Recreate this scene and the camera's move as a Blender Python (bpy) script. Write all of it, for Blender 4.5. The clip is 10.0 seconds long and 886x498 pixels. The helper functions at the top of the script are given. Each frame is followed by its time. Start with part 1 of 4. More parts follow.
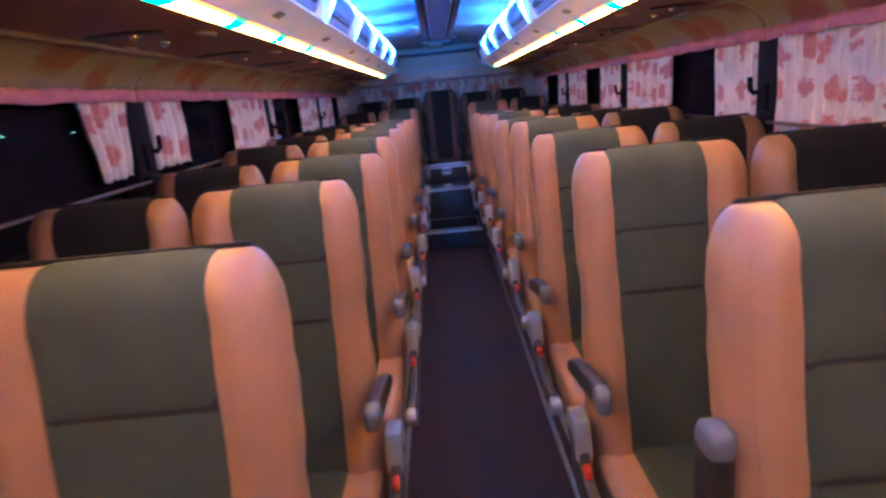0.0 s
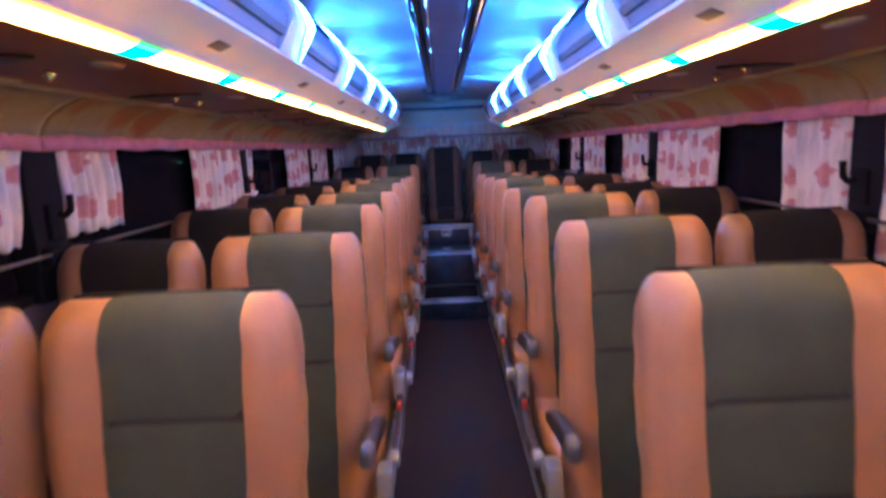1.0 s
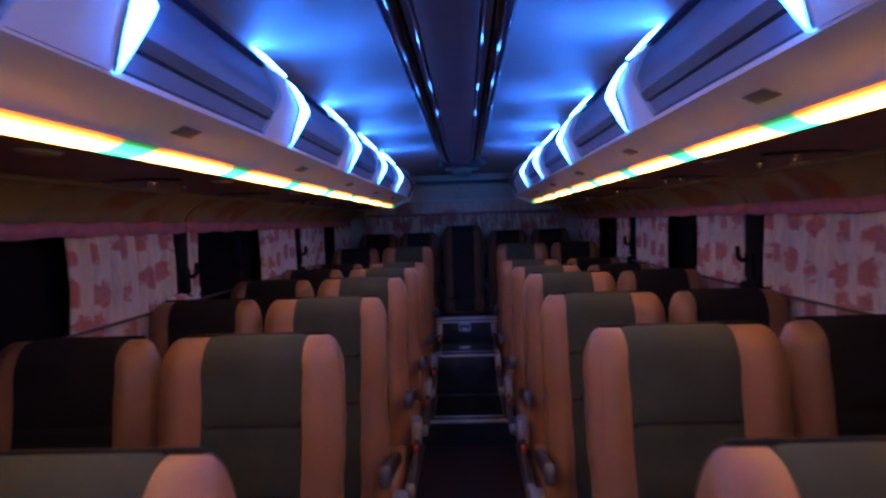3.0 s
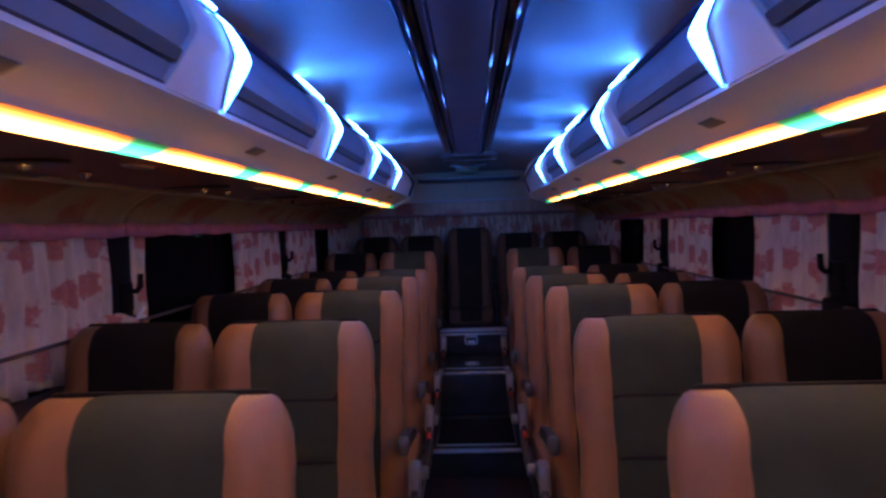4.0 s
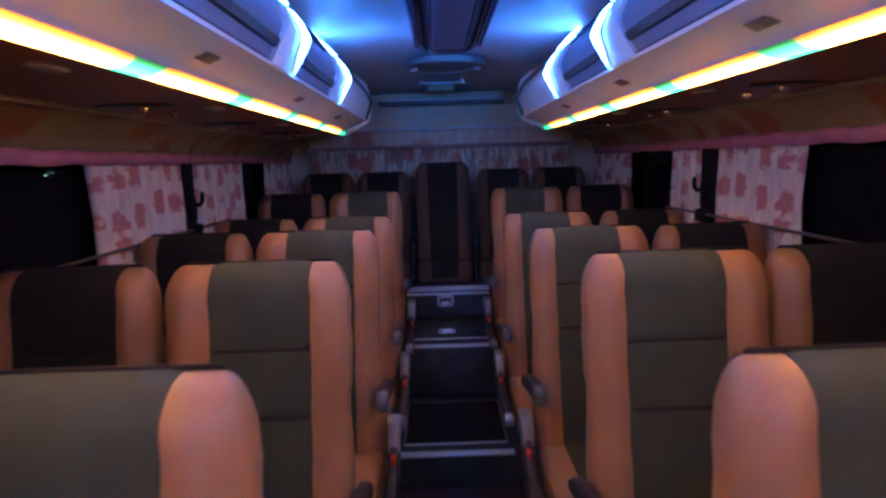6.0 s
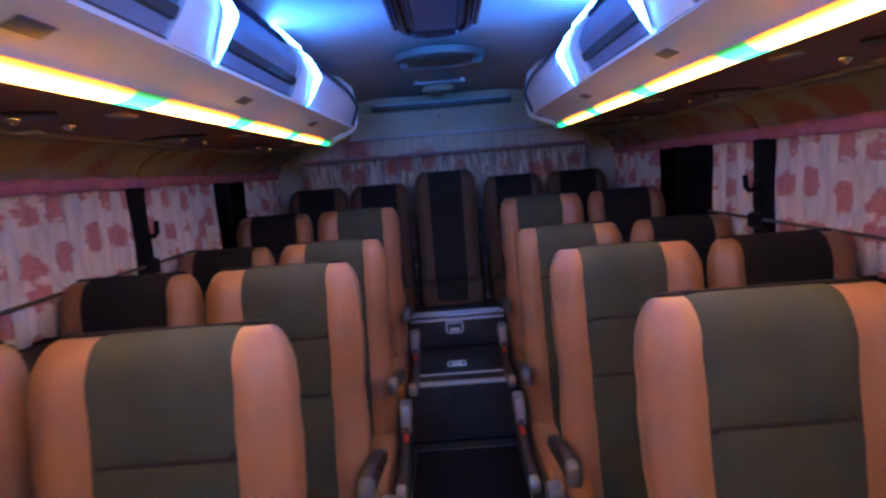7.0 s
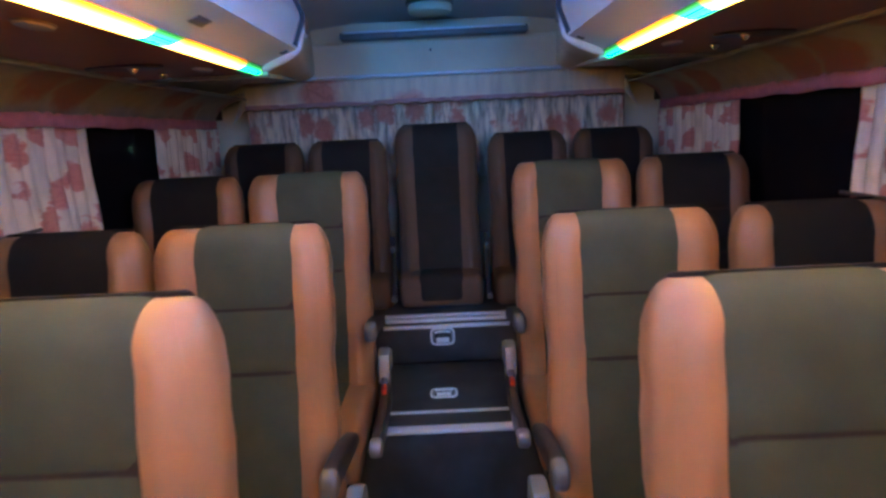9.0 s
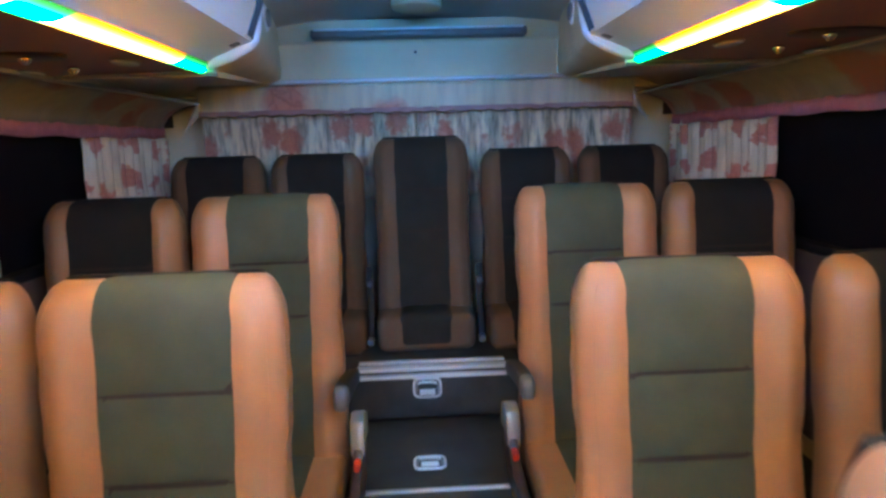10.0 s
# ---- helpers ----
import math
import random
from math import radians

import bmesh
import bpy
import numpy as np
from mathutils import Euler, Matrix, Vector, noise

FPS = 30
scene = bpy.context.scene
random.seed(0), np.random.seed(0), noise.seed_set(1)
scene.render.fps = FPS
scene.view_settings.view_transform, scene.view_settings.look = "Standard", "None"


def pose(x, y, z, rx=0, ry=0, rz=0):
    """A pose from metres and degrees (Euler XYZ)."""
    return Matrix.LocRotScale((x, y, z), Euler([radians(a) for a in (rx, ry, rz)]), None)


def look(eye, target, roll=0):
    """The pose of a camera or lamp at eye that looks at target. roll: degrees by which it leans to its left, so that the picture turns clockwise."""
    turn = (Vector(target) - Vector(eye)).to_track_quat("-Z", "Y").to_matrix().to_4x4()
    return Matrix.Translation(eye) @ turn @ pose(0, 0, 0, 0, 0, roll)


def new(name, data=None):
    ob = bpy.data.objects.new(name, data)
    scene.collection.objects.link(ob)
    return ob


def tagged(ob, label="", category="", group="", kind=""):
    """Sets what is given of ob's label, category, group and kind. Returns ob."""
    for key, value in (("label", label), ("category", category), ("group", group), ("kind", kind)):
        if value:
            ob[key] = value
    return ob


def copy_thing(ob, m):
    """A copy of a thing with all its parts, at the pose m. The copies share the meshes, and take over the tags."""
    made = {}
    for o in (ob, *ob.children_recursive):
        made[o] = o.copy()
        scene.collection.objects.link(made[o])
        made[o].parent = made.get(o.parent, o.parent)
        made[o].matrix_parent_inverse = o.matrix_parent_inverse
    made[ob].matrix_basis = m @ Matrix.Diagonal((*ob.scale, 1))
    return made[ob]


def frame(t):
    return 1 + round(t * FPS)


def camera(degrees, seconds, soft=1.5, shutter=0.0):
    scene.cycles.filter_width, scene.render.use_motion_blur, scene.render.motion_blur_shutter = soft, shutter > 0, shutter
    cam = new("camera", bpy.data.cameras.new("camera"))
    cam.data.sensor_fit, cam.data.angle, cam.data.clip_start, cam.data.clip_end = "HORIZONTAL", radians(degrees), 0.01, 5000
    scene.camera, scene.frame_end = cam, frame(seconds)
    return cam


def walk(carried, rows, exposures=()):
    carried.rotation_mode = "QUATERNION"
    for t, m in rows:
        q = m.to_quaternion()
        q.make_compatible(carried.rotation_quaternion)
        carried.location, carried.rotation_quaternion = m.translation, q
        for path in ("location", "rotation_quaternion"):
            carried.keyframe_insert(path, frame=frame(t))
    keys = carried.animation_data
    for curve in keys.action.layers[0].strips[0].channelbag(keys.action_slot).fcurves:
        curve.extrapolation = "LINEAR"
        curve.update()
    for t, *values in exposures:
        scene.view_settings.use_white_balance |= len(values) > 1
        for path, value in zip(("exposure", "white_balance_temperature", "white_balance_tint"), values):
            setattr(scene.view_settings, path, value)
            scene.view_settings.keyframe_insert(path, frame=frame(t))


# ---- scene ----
cam = camera(74.55, 10.0, soft=2.7, shutter=0.6)
# seconds, eye x, y, z, yaw to the left, pitch up, lean to the left
PATH = [
    (0.0, -0.055, -1.490, 1.477, 0.82, -14.80, -5.62),
    (0.5, -0.082, -1.254, 1.480, -2.24, -14.03, -2.98),
    (1.0, -0.037, -0.918, 1.517, 0.26, -9.83, -2.50),
    (1.5, -0.062, -0.702, 1.545, 0.19, -5.80, -2.42),
    (2.0, -0.044, -0.459, 1.545, -1.36, -4.96, -2.05),
    (2.5, 0.026, -0.191, 1.567, 1.24, -3.21, -1.82),
    (4.0, 0.005, 0.573, 1.563, 2.80, -2.35, -1.90),
    (4.5, -0.007, 0.796, 1.526, 1.56, -7.39, -1.37),
    (5.0, -0.065, 1.033, 1.528, 0.18, -8.23, -1.93),
    (6.5, -0.042, 1.761, 1.539, -0.76, -8.65, -1.73),
    (7.0, 0.000, 1.981, 1.539, 0.90, -7.73, -4.48),
    (7.5, 0.017, 2.193, 1.543, 1.23, -8.32, -2.88),
    (8.0, -0.037, 2.414, 1.509, -0.41, -8.31, -0.84),
    (8.5, -0.030, 2.658, 1.495, -0.95, -10.20, -1.53),
    (9.0, 0.022, 2.927, 1.487, 0.51, -11.31, -2.77),
    (9.5, -0.015, 3.126, 1.485, -2.29, -10.87, -0.38),
    (10.0, -0.021, 3.324, 1.506, -2.08, -10.41, -1.67),
]


def eye_pose(x, y, z, yaw, pitch, lean):
    a, b = radians(yaw), radians(pitch)
    ahead = Vector((-math.sin(a) * math.cos(b), math.cos(a) * math.cos(b), math.sin(b)))
    return look((x, y, z), Vector((x, y, z)) + ahead, lean)


EXPOSURES = [
    (0.0, 2.62, 6000, -34), (0.5, 3.08, 6000, -40), (1.0, 2.68, 6150, -32), (1.7, 1.7, 6350, -22), (2.5, 0.9, 6350, -18),
    (4.0, 0.78, 6550, -14), (4.5, 0.95, 6950, -10), (5.2, 1.45, 7000, -16), (6.5, 1.95, 7050, -28), (7.5, 2.3, 7700, -36),
    (8.0, 2.4, 8200, -40), (9.0, 3.05, 9600, -50), (9.5, 3.25, 11000, -56), (10.0, 3.8, 12800, -66)]
walk(cam, [(t, eye_pose(*r)) for t, *r in PATH], EXPOSURES)

# ---- light: night outside, two LED strips and the row of blue lamps on the racks ----
STRIP_POWER, LAMP_POWER, FRONT_Y = 25.0, 57.0, -3.2
world = bpy.data.worlds.new("night")
scene.world = world
world.use_nodes = True
bg = world.node_tree.nodes["Background"]
bg.inputs["Color"].default_value = (0.25, 0.32, 0.45, 1)
bg.inputs["Strength"].default_value = 0.004


# ---- materials ----
class Mat:
    def __init__(self, name, color, rough=0.6, metal=0.0, spec=0.5):
        self.m = bpy.data.materials.new(name)
        self.m.use_nodes = True
        self.t = self.m.node_tree
        self.b = self.t.nodes["Principled BSDF"]
        self.b.inputs["Base Color"].default_value = (*color, 1)
        self.b.inputs["Roughness"].default_value = rough
        self.b.inputs["Metallic"].default_value = metal
        self.b.inputs["Specular IOR Level"].default_value = spec
        self.color = color

    def node(self, kind, **values):
        n = self.t.nodes.new(kind)
        for k, v in values.items():
            n.inputs[k.replace("_", " ")].default_value = v
        return n

    def link(self, a, b):
        self.t.links.new(a, b)

    def coords(self, scale=(1, 1, 1)):
        tc, mp = self.node("ShaderNodeTexCoord"), self.node("ShaderNodeMapping")
        mp.inputs["Scale"].default_value = scale
        self.link(tc.outputs["Object"], mp.inputs["Vector"])
        return mp.outputs["Vector"]

    def noise(self, scale, detail=4.0, stretch=(1, 1, 1), rough=0.55):
        n = self.node("ShaderNodeTexNoise", Scale=scale, Detail=detail, Roughness=rough)
        self.link(self.coords(stretch), n.inputs["Vector"])
        return n.outputs["Fac"]

    def ramp(self, fac, stops):
        n = self.node("ShaderNodeValToRGB")
        e = n.color_ramp.elements
        while len(e) < len(stops):
            e.new(0.5)
        for el, (p, c) in zip(e, stops):
            el.position, el.color = p, (*c, 1)
        self.link(fac, n.inputs["Fac"])
        return n.outputs["Color"]

    def mix(self, fac, a, b):
        n = self.node("ShaderNodeMix")
        n.data_type = "RGBA"
        for s, v in ((n.inputs[0], fac), (n.inputs[6], a), (n.inputs[7], b)):
            if isinstance(v, tuple):
                s.default_value = (*v, 1)
            elif isinstance(v, (int, float)):
                s.default_value = v
            else:
                self.link(v, s)
        return n.outputs[2]

    def math(self, op, a, b=0.0):
        n = self.node("ShaderNodeMath")
        n.operation = op
        for s, v in zip(n.inputs, (a, b)):
            if isinstance(v, (int, float)):
                s.default_value = v
            else:
                self.link(v, s)
        return n.outputs[0]

    def base(self, c):
        self.link(c, self.b.inputs["Base Color"])
        return self

    def vary(self, scale, amount, stretch=(1, 1, 1)):
        """The base colour, lighter and darker in broad soft patches and a fine grain."""
        c = self.color
        lo, hi = tuple(v * (1 - amount) for v in c), tuple(min(1, v * (1 + amount)) for v in c)
        a = self.ramp(self.noise(scale, 5, stretch), ((0.3, lo), (0.7, hi)))
        fine = self.noise(scale * 14, 3, stretch)
        self.base(self.mix(self.math("MULTIPLY", fine, 0.35), a, lo))
        return self

    def rough_by(self, scale, lo, hi):
        n = self.node("ShaderNodeMapRange")
        n.inputs["To Min"].default_value, n.inputs["To Max"].default_value = lo, hi
        self.link(self.noise(scale, 4), n.inputs["Value"])
        self.link(n.outputs["Result"], self.b.inputs["Roughness"])
        return self

    def bump(self, height, strength=0.3, distance=0.002):
        n = self.node("ShaderNodeBump", Strength=strength, Distance=distance)
        self.link(height, n.inputs["Height"])
        self.link(n.outputs["Normal"], self.b.inputs["Normal"])
        return self


def glow(name, color, power):
    m = bpy.data.materials.new(name)
    m.use_nodes = True
    t = m.node_tree
    t.nodes.clear()
    e, o = t.nodes.new("ShaderNodeEmission"), t.nodes.new("ShaderNodeOutputMaterial")
    e.inputs["Color"].default_value, e.inputs["Strength"].default_value = (*color, 1), power
    t.links.new(e.outputs[0], o.inputs[0])
    return m


def leather(name, color, rough=0.34, spec=0.38):
    m = Mat(name, color, rough, spec=spec).vary(5, 0.16).rough_by(9, rough - 0.07, rough + 0.08)
    v = m.node("ShaderNodeTexVoronoi", Scale=420.0)
    m.link(m.coords(), v.inputs["Vector"])
    wrinkle = m.math("MULTIPLY", m.noise(22, 5, (1, 1, 0.45)), 3.2)
    m.bump(m.math("ADD", v.outputs["Distance"], wrinkle), 0.14, 0.002)
    return m.m


def fabric(name, color):
    m = Mat(name, color, 0.85, spec=0.25).vary(8, 0.22)
    w = m.node("ShaderNodeTexWave", Scale=260.0, Distortion=2.0)
    m.link(m.coords((1, 1, 1)), w.inputs["Vector"])
    m.bump(m.math("ADD", w.outputs["Fac"], m.noise(700, 2)), 0.35, 0.0012)
    return m.m


def flowered(name, ground, flower, size, stretch=(0, 1, 1), dark=(0.30, 0.07, 0.07), fade=0.62, bloom=0.33, scatter=0.8, soft=0.07):
    """Cream cloth, printed with ragged rose-red flowers, its ground streaked darker upright."""
    m = Mat(name, ground, 0.9, spec=0.15)
    vec = m.coords(stretch)
    warp = m.node("ShaderNodeTexNoise", Scale=size * 4.2, Detail=3.0)
    m.link(vec, warp.inputs["Vector"])
    add = m.node("ShaderNodeMix")
    add.data_type = "VECTOR"
    add.inputs[0].default_value = 0.075
    m.link(vec, add.inputs[4])
    m.link(warp.outputs["Color"], add.inputs[5])
    v = m.node("ShaderNodeTexVoronoi", Scale=size, Randomness=scatter)
    m.link(add.outputs[1], v.inputs["Vector"])
    petals = m.ramp(v.outputs["Distance"], ((0.0, (1, 1, 1)), (bloom, (1, 1, 1)), (bloom + soft, (0, 0, 0))))
    veins = m.node("ShaderNodeTexVoronoi", Scale=size * 5.5)
    veins.feature = "DISTANCE_TO_EDGE"
    m.link(add.outputs[1], veins.inputs["Vector"])
    line = m.ramp(veins.outputs["Distance"], ((0.0, (1, 1, 1)), (0.10, (0, 0, 0))))
    body = m.mix(m.math("MULTIPLY", line, 0.35), flower, dark)
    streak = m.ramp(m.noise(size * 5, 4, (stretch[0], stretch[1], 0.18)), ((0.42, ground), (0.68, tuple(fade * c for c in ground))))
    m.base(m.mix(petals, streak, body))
    m.bump(m.noise(900, 2), 0.2, 0.001)
    m.b.inputs["Sheen Weight"].default_value = 0.15
    return m.m


ORANGE = leather("orange_leather", (0.41, 0.206, 0.102))
# the orange hide again, darkened: shade of the window seats put into the colour
SHADED_WINDOW_HIDE = leather("shaded_orange_leather", (0.29, 0.155, 0.078))
# back row's orange hide coloured brown to carry the fall-off of light
SHADED_BACK_HIDE = leather("shaded_back_leather", (0.135, 0.085, 0.050), 0.6, 0.2)
GREY = fabric("olive_grey_fabric", (0.066, 0.077, 0.050))
SHELL = Mat("black_shell", (0.014, 0.012, 0.011), 0.7, spec=0.2).vary(20, 0.2).m
SEAM = Mat("dark_seam", (0.02, 0.016, 0.012), 0.9).m
# olive grey fabric coloured near black for shade on window and back seats
SHADED_FABRIC = fabric("shaded_grey_fabric", (0.017, 0.0165, 0.0155))
# the middle back seat's fabric, its shade in the colour too
SHADED_DIM_FABRIC = fabric("shaded_dark_fabric", (0.023, 0.0235, 0.021))
BLACK_CLOTH = fabric("black_cloth", (0.018, 0.016, 0.016))
CURTAIN = flowered("flowered_curtain", (0.78, 0.68, 0.53), (0.58, 0.26, 0.21), 7.8, bloom=0.31, scatter=0.5, fade=0.74)
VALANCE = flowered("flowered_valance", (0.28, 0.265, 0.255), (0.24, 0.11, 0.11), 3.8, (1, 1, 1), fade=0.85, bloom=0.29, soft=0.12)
REAR_CLOTH = flowered("flowered_pelmet", (0.88, 0.77, 0.58), (0.74, 0.36, 0.27), 3.4, (1, 0, 1), fade=0.8, bloom=0.24, scatter=0.9, soft=0.16)
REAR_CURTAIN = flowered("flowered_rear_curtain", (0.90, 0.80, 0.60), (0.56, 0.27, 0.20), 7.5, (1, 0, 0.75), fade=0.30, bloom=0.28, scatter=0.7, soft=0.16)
HEM = Mat("pink_hem", (0.52, 0.21, 0.27), 0.75).vary(20, 0.2).m
REAR_HEM = Mat("dull_pink_hem", (0.50, 0.30, 0.29), 0.75).vary(14, 0.2).m
GOLD = Mat("gold_thread", (0.75, 0.55, 0.22), 0.25, 0.9).m
NET = Mat("pale_net", (0.62, 0.64, 0.60), 0.8).vary(30, 0.2).m
TRIM = Mat("pale_trim", (0.42, 0.41, 0.40), 0.5).m
WHITE = Mat("white_plastic", (0.86, 0.86, 0.86), 0.38).vary(3, 0.05).rough_by(5, 0.3, 0.45).m
GREY_PLASTIC = Mat("grey_plastic", (0.24, 0.24, 0.24), 0.35).vary(30, 0.1).m
SILVER = Mat("silver_plastic", (0.36, 0.37, 0.37), 0.32, 0.35).vary(24, 0.12).m
CAP_GREY = Mat("grey_cap", (0.15, 0.15, 0.15), 0.4).vary(24, 0.15).m
LATCH_GREY = Mat("dull_grey_plastic", (0.13, 0.13, 0.14), 0.5).m
ROD = Mat("dull_brown_rod", (0.10, 0.08, 0.07), 0.4, 0.3).m
RAIL = Mat("dull_rail", (0.35, 0.35, 0.36), 0.4, 0.7).vary(12, 0.2).m
DARK_PLASTIC = Mat("dark_plastic", (0.05, 0.045, 0.045), 0.38).vary(24, 0.2).m
ARM_GREY = Mat("dark_grey_plastic", (0.024, 0.023, 0.022), 0.5).vary(24, 0.2).m
RED = Mat("red_button", (0.62, 0.05, 0.03), 0.4).m
# grey doors tinted blue: the lamps' glow is mixed into the colour
DOOR = Mat("lamplit_smoked_door", (0.20, 0.265, 0.40), 0.4).vary(4, 0.12).rough_by(7, 0.34, 0.5).m
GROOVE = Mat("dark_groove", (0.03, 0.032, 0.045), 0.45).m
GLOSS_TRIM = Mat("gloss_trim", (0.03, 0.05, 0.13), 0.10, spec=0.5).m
BROWN_PANEL = Mat("brown_panel", (0.37, 0.20, 0.155), 0.5, spec=0.3).vary(2.5, 0.12, (1, 0.3, 1)).rough_by(6, 0.45, 0.58).m
CEILING = Mat("ceiling_vinyl", (0.70, 0.71, 0.74), 0.4).vary(2, 0.08)
CEILING.rough_by(3, 0.42, 0.58).bump(CEILING.noise(340, 2), 0.12, 0.001)
CEILING = CEILING.m
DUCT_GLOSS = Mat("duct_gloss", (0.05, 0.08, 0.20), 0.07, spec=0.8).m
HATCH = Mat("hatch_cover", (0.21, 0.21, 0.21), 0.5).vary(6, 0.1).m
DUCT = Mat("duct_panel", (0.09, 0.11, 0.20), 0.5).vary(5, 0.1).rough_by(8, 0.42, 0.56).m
REAR_GREY = Mat("rear_grey_panel", (0.80, 0.74, 0.53), 0.55).vary(3, 0.12).m
WALL = Mat("dark_wall_cloth", (0.07, 0.055, 0.05), 0.85).vary(6, 0.2).m
PILLAR = Mat("black_pillar", (0.008, 0.0075, 0.008), 0.8, spec=0.15).m
BRIGHT = Mat("bright_zinc", (0.92, 0.93, 0.93), 0.3, 0.2).m
CHROME = Mat("chrome", (0.85, 0.86, 0.88), 0.16, 1.0).m
ALU = Mat("brushed_aluminium", (0.86, 0.88, 0.88), 0.42, 0.25)
ALU.bump(ALU.noise(60, 4, (0.03, 1, 1)), 0.25, 0.001)
ALU = ALU.vary(12, 0.12, (0.1, 1, 1)).m
BLACK_PANEL = Mat("black_step_panel", (0.065, 0.068, 0.064), 0.35).vary(7, 0.35).rough_by(11, 0.25, 0.5).m
LENS = Mat("white_lens", (0.86, 0.88, 0.90), 0.25).vary(40, 0.08).m


def floor_material():
    m = Mat("dark_aisle_carpet", (0.03, 0.02, 0.024), 0.8)
    tuft = m.noise(420, 3)
    m.base(m.mix(m.noise(5, 4), m.ramp(tuft, ((0.35, (0.014, 0.009, 0.010)), (0.7, (0.060, 0.032, 0.034)))), (0.036, 0.020, 0.022)))
    m.bump(tuft, 0.5, 0.003)
    return m.m


FLOOR = floor_material()
GLASS = Mat("window_glass", (0.02, 0.02, 0.025), 0.03)
GLASS.b.inputs["Transmission Weight"].default_value = 0.6
GLASS.b.inputs["IOR"].default_value = 1.08
GLASS.b.inputs["Specular IOR Level"].default_value = 0.1
GLASS = GLASS.m
NIGHT = Mat("night_ground", (0.02, 0.02, 0.02), 0.9).vary(0.5, 0.4).m


def strip_material():
    """An RGB LED diffuser: long warm stretches with a short green one every half metre, fading into each other."""
    m = bpy.data.materials.new("led_strip_glow")
    m.use_nodes = True
    t = m.node_tree
    t.nodes.clear()
    L = t.links.new
    tc, sep = t.nodes.new("ShaderNodeTexCoord"), t.nodes.new("ShaderNodeSeparateXYZ")
    L(tc.outputs["Object"], sep.inputs[0])
    # the k-th green stretch is at y = 0.60 + 0.455 k + 0.00875 k^2, slanted across the diffuser
    slant = t.nodes.new("ShaderNodeMath")
    slant.operation = "ABSOLUTE"
    L(sep.outputs["X"], slant.inputs[0])
    last = slant.outputs[0]
    for op, v, w in (("SUBTRACT", 0.583, 0), ("MULTIPLY", 1.8, 0), ("ADD", sep.outputs["Y"], 0), ("MINIMUM", 4.86, 0), ("MULTIPLY_ADD", 0.035, 0.185325), ("SQRT", 0, 0), ("SUBTRACT", 0.455, 0), ("MULTIPLY_ADD", 1 / 0.0175, 40.0), ("FRACT", 0, 0)):
        n = t.nodes.new("ShaderNodeMath")
        n.operation = op
        L(last, n.inputs[0])
        if isinstance(v, (int, float)):
            n.inputs[1].default_value = v
        else:
            L(v, n.inputs[1])
        n.inputs[2].default_value = w
        last = n.outputs[0]
    fr = last
    ramp = t.nodes.new("ShaderNodeValToRGB")
    green, amber, warm = (0.028, 0.19, 0.105), (0.62, 0.23, 0.07), (1.0, 0.385, 0.10)
    stops = [(0.0, green), (0.10, green), (0.17, amber), (0.27, warm), (0.74, warm), (0.84, amber), (0.91, green), (1.0, green)]
    ramp.color_ramp.interpolation = "EASE"
    e = ramp.color_ramp.elements
    while len(e) < len(stops):
        e.new(0.5)
    for el, (p, c) in zip(e, stops):
        el.position, el.color = p, (*c, 1)
    L(fr, ramp.inputs[0])
    em, out = t.nodes.new("ShaderNodeEmission"), t.nodes.new("ShaderNodeOutputMaterial")
    # brightest along the middle of the diffuser, weaker to its two edges
    last = sep.outputs["X"]
    for op, v in (("ABSOLUTE", 0), ("SUBTRACT", 0.581), ("MULTIPLY", 1 / 0.0200), ("ABSOLUTE", 0), ("POWER", 2), ("MULTIPLY", -3.4), ("EXPONENT", 0), ("MULTIPLY", STRIP_POWER)):
        n = t.nodes.new("ShaderNodeMath")
        n.operation = op
        n.inputs[1].default_value = v
        L(last, n.inputs[0])
        last = n.outputs[0]
        if op == "EXPONENT":
            core = last
    # redder towards the diffuser's edges, for an orange fringe
    tone, tint = t.nodes.new("ShaderNodeValToRGB"), t.nodes.new("ShaderNodeMix")
    e = tone.color_ramp.elements
    e[0].position, e[0].color, e[1].position, e[1].color = 0.03, (1, 0.42, 0.28, 1), 0.48, (1, 1, 1, 1)
    tint.data_type, tint.blend_type = "RGBA", "MULTIPLY"
    tint.inputs[0].default_value = 1.0
    L(core, tone.inputs[0])
    L(ramp.outputs[0], tint.inputs[6])
    L(tone.outputs[0], tint.inputs[7])
    # glow cut by hand towards the rear end, to leave the rear rows in shade
    rear_cut = t.nodes.new("ShaderNodeFloatCurve")
    curve = rear_cut.mapping.curves[0]
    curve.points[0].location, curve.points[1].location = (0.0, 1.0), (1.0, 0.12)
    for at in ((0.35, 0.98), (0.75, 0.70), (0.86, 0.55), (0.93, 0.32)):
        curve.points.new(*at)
    rear_cut.mapping.update()
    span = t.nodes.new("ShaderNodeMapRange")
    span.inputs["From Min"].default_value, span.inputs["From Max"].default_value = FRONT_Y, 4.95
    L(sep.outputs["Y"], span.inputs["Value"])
    L(span.outputs["Result"], rear_cut.inputs["Value"])
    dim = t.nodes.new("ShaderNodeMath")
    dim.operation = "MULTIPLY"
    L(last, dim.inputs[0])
    L(rear_cut.outputs["Value"], dim.inputs[1])
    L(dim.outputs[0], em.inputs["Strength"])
    L(tint.outputs[2], em.inputs["Color"])
    L(em.outputs[0], out.inputs[0])
    return m


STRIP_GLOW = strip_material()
LAMP_GLOW = glow("blue_lamp_glow", (0.055, 0.185, 1.0), LAMP_POWER)


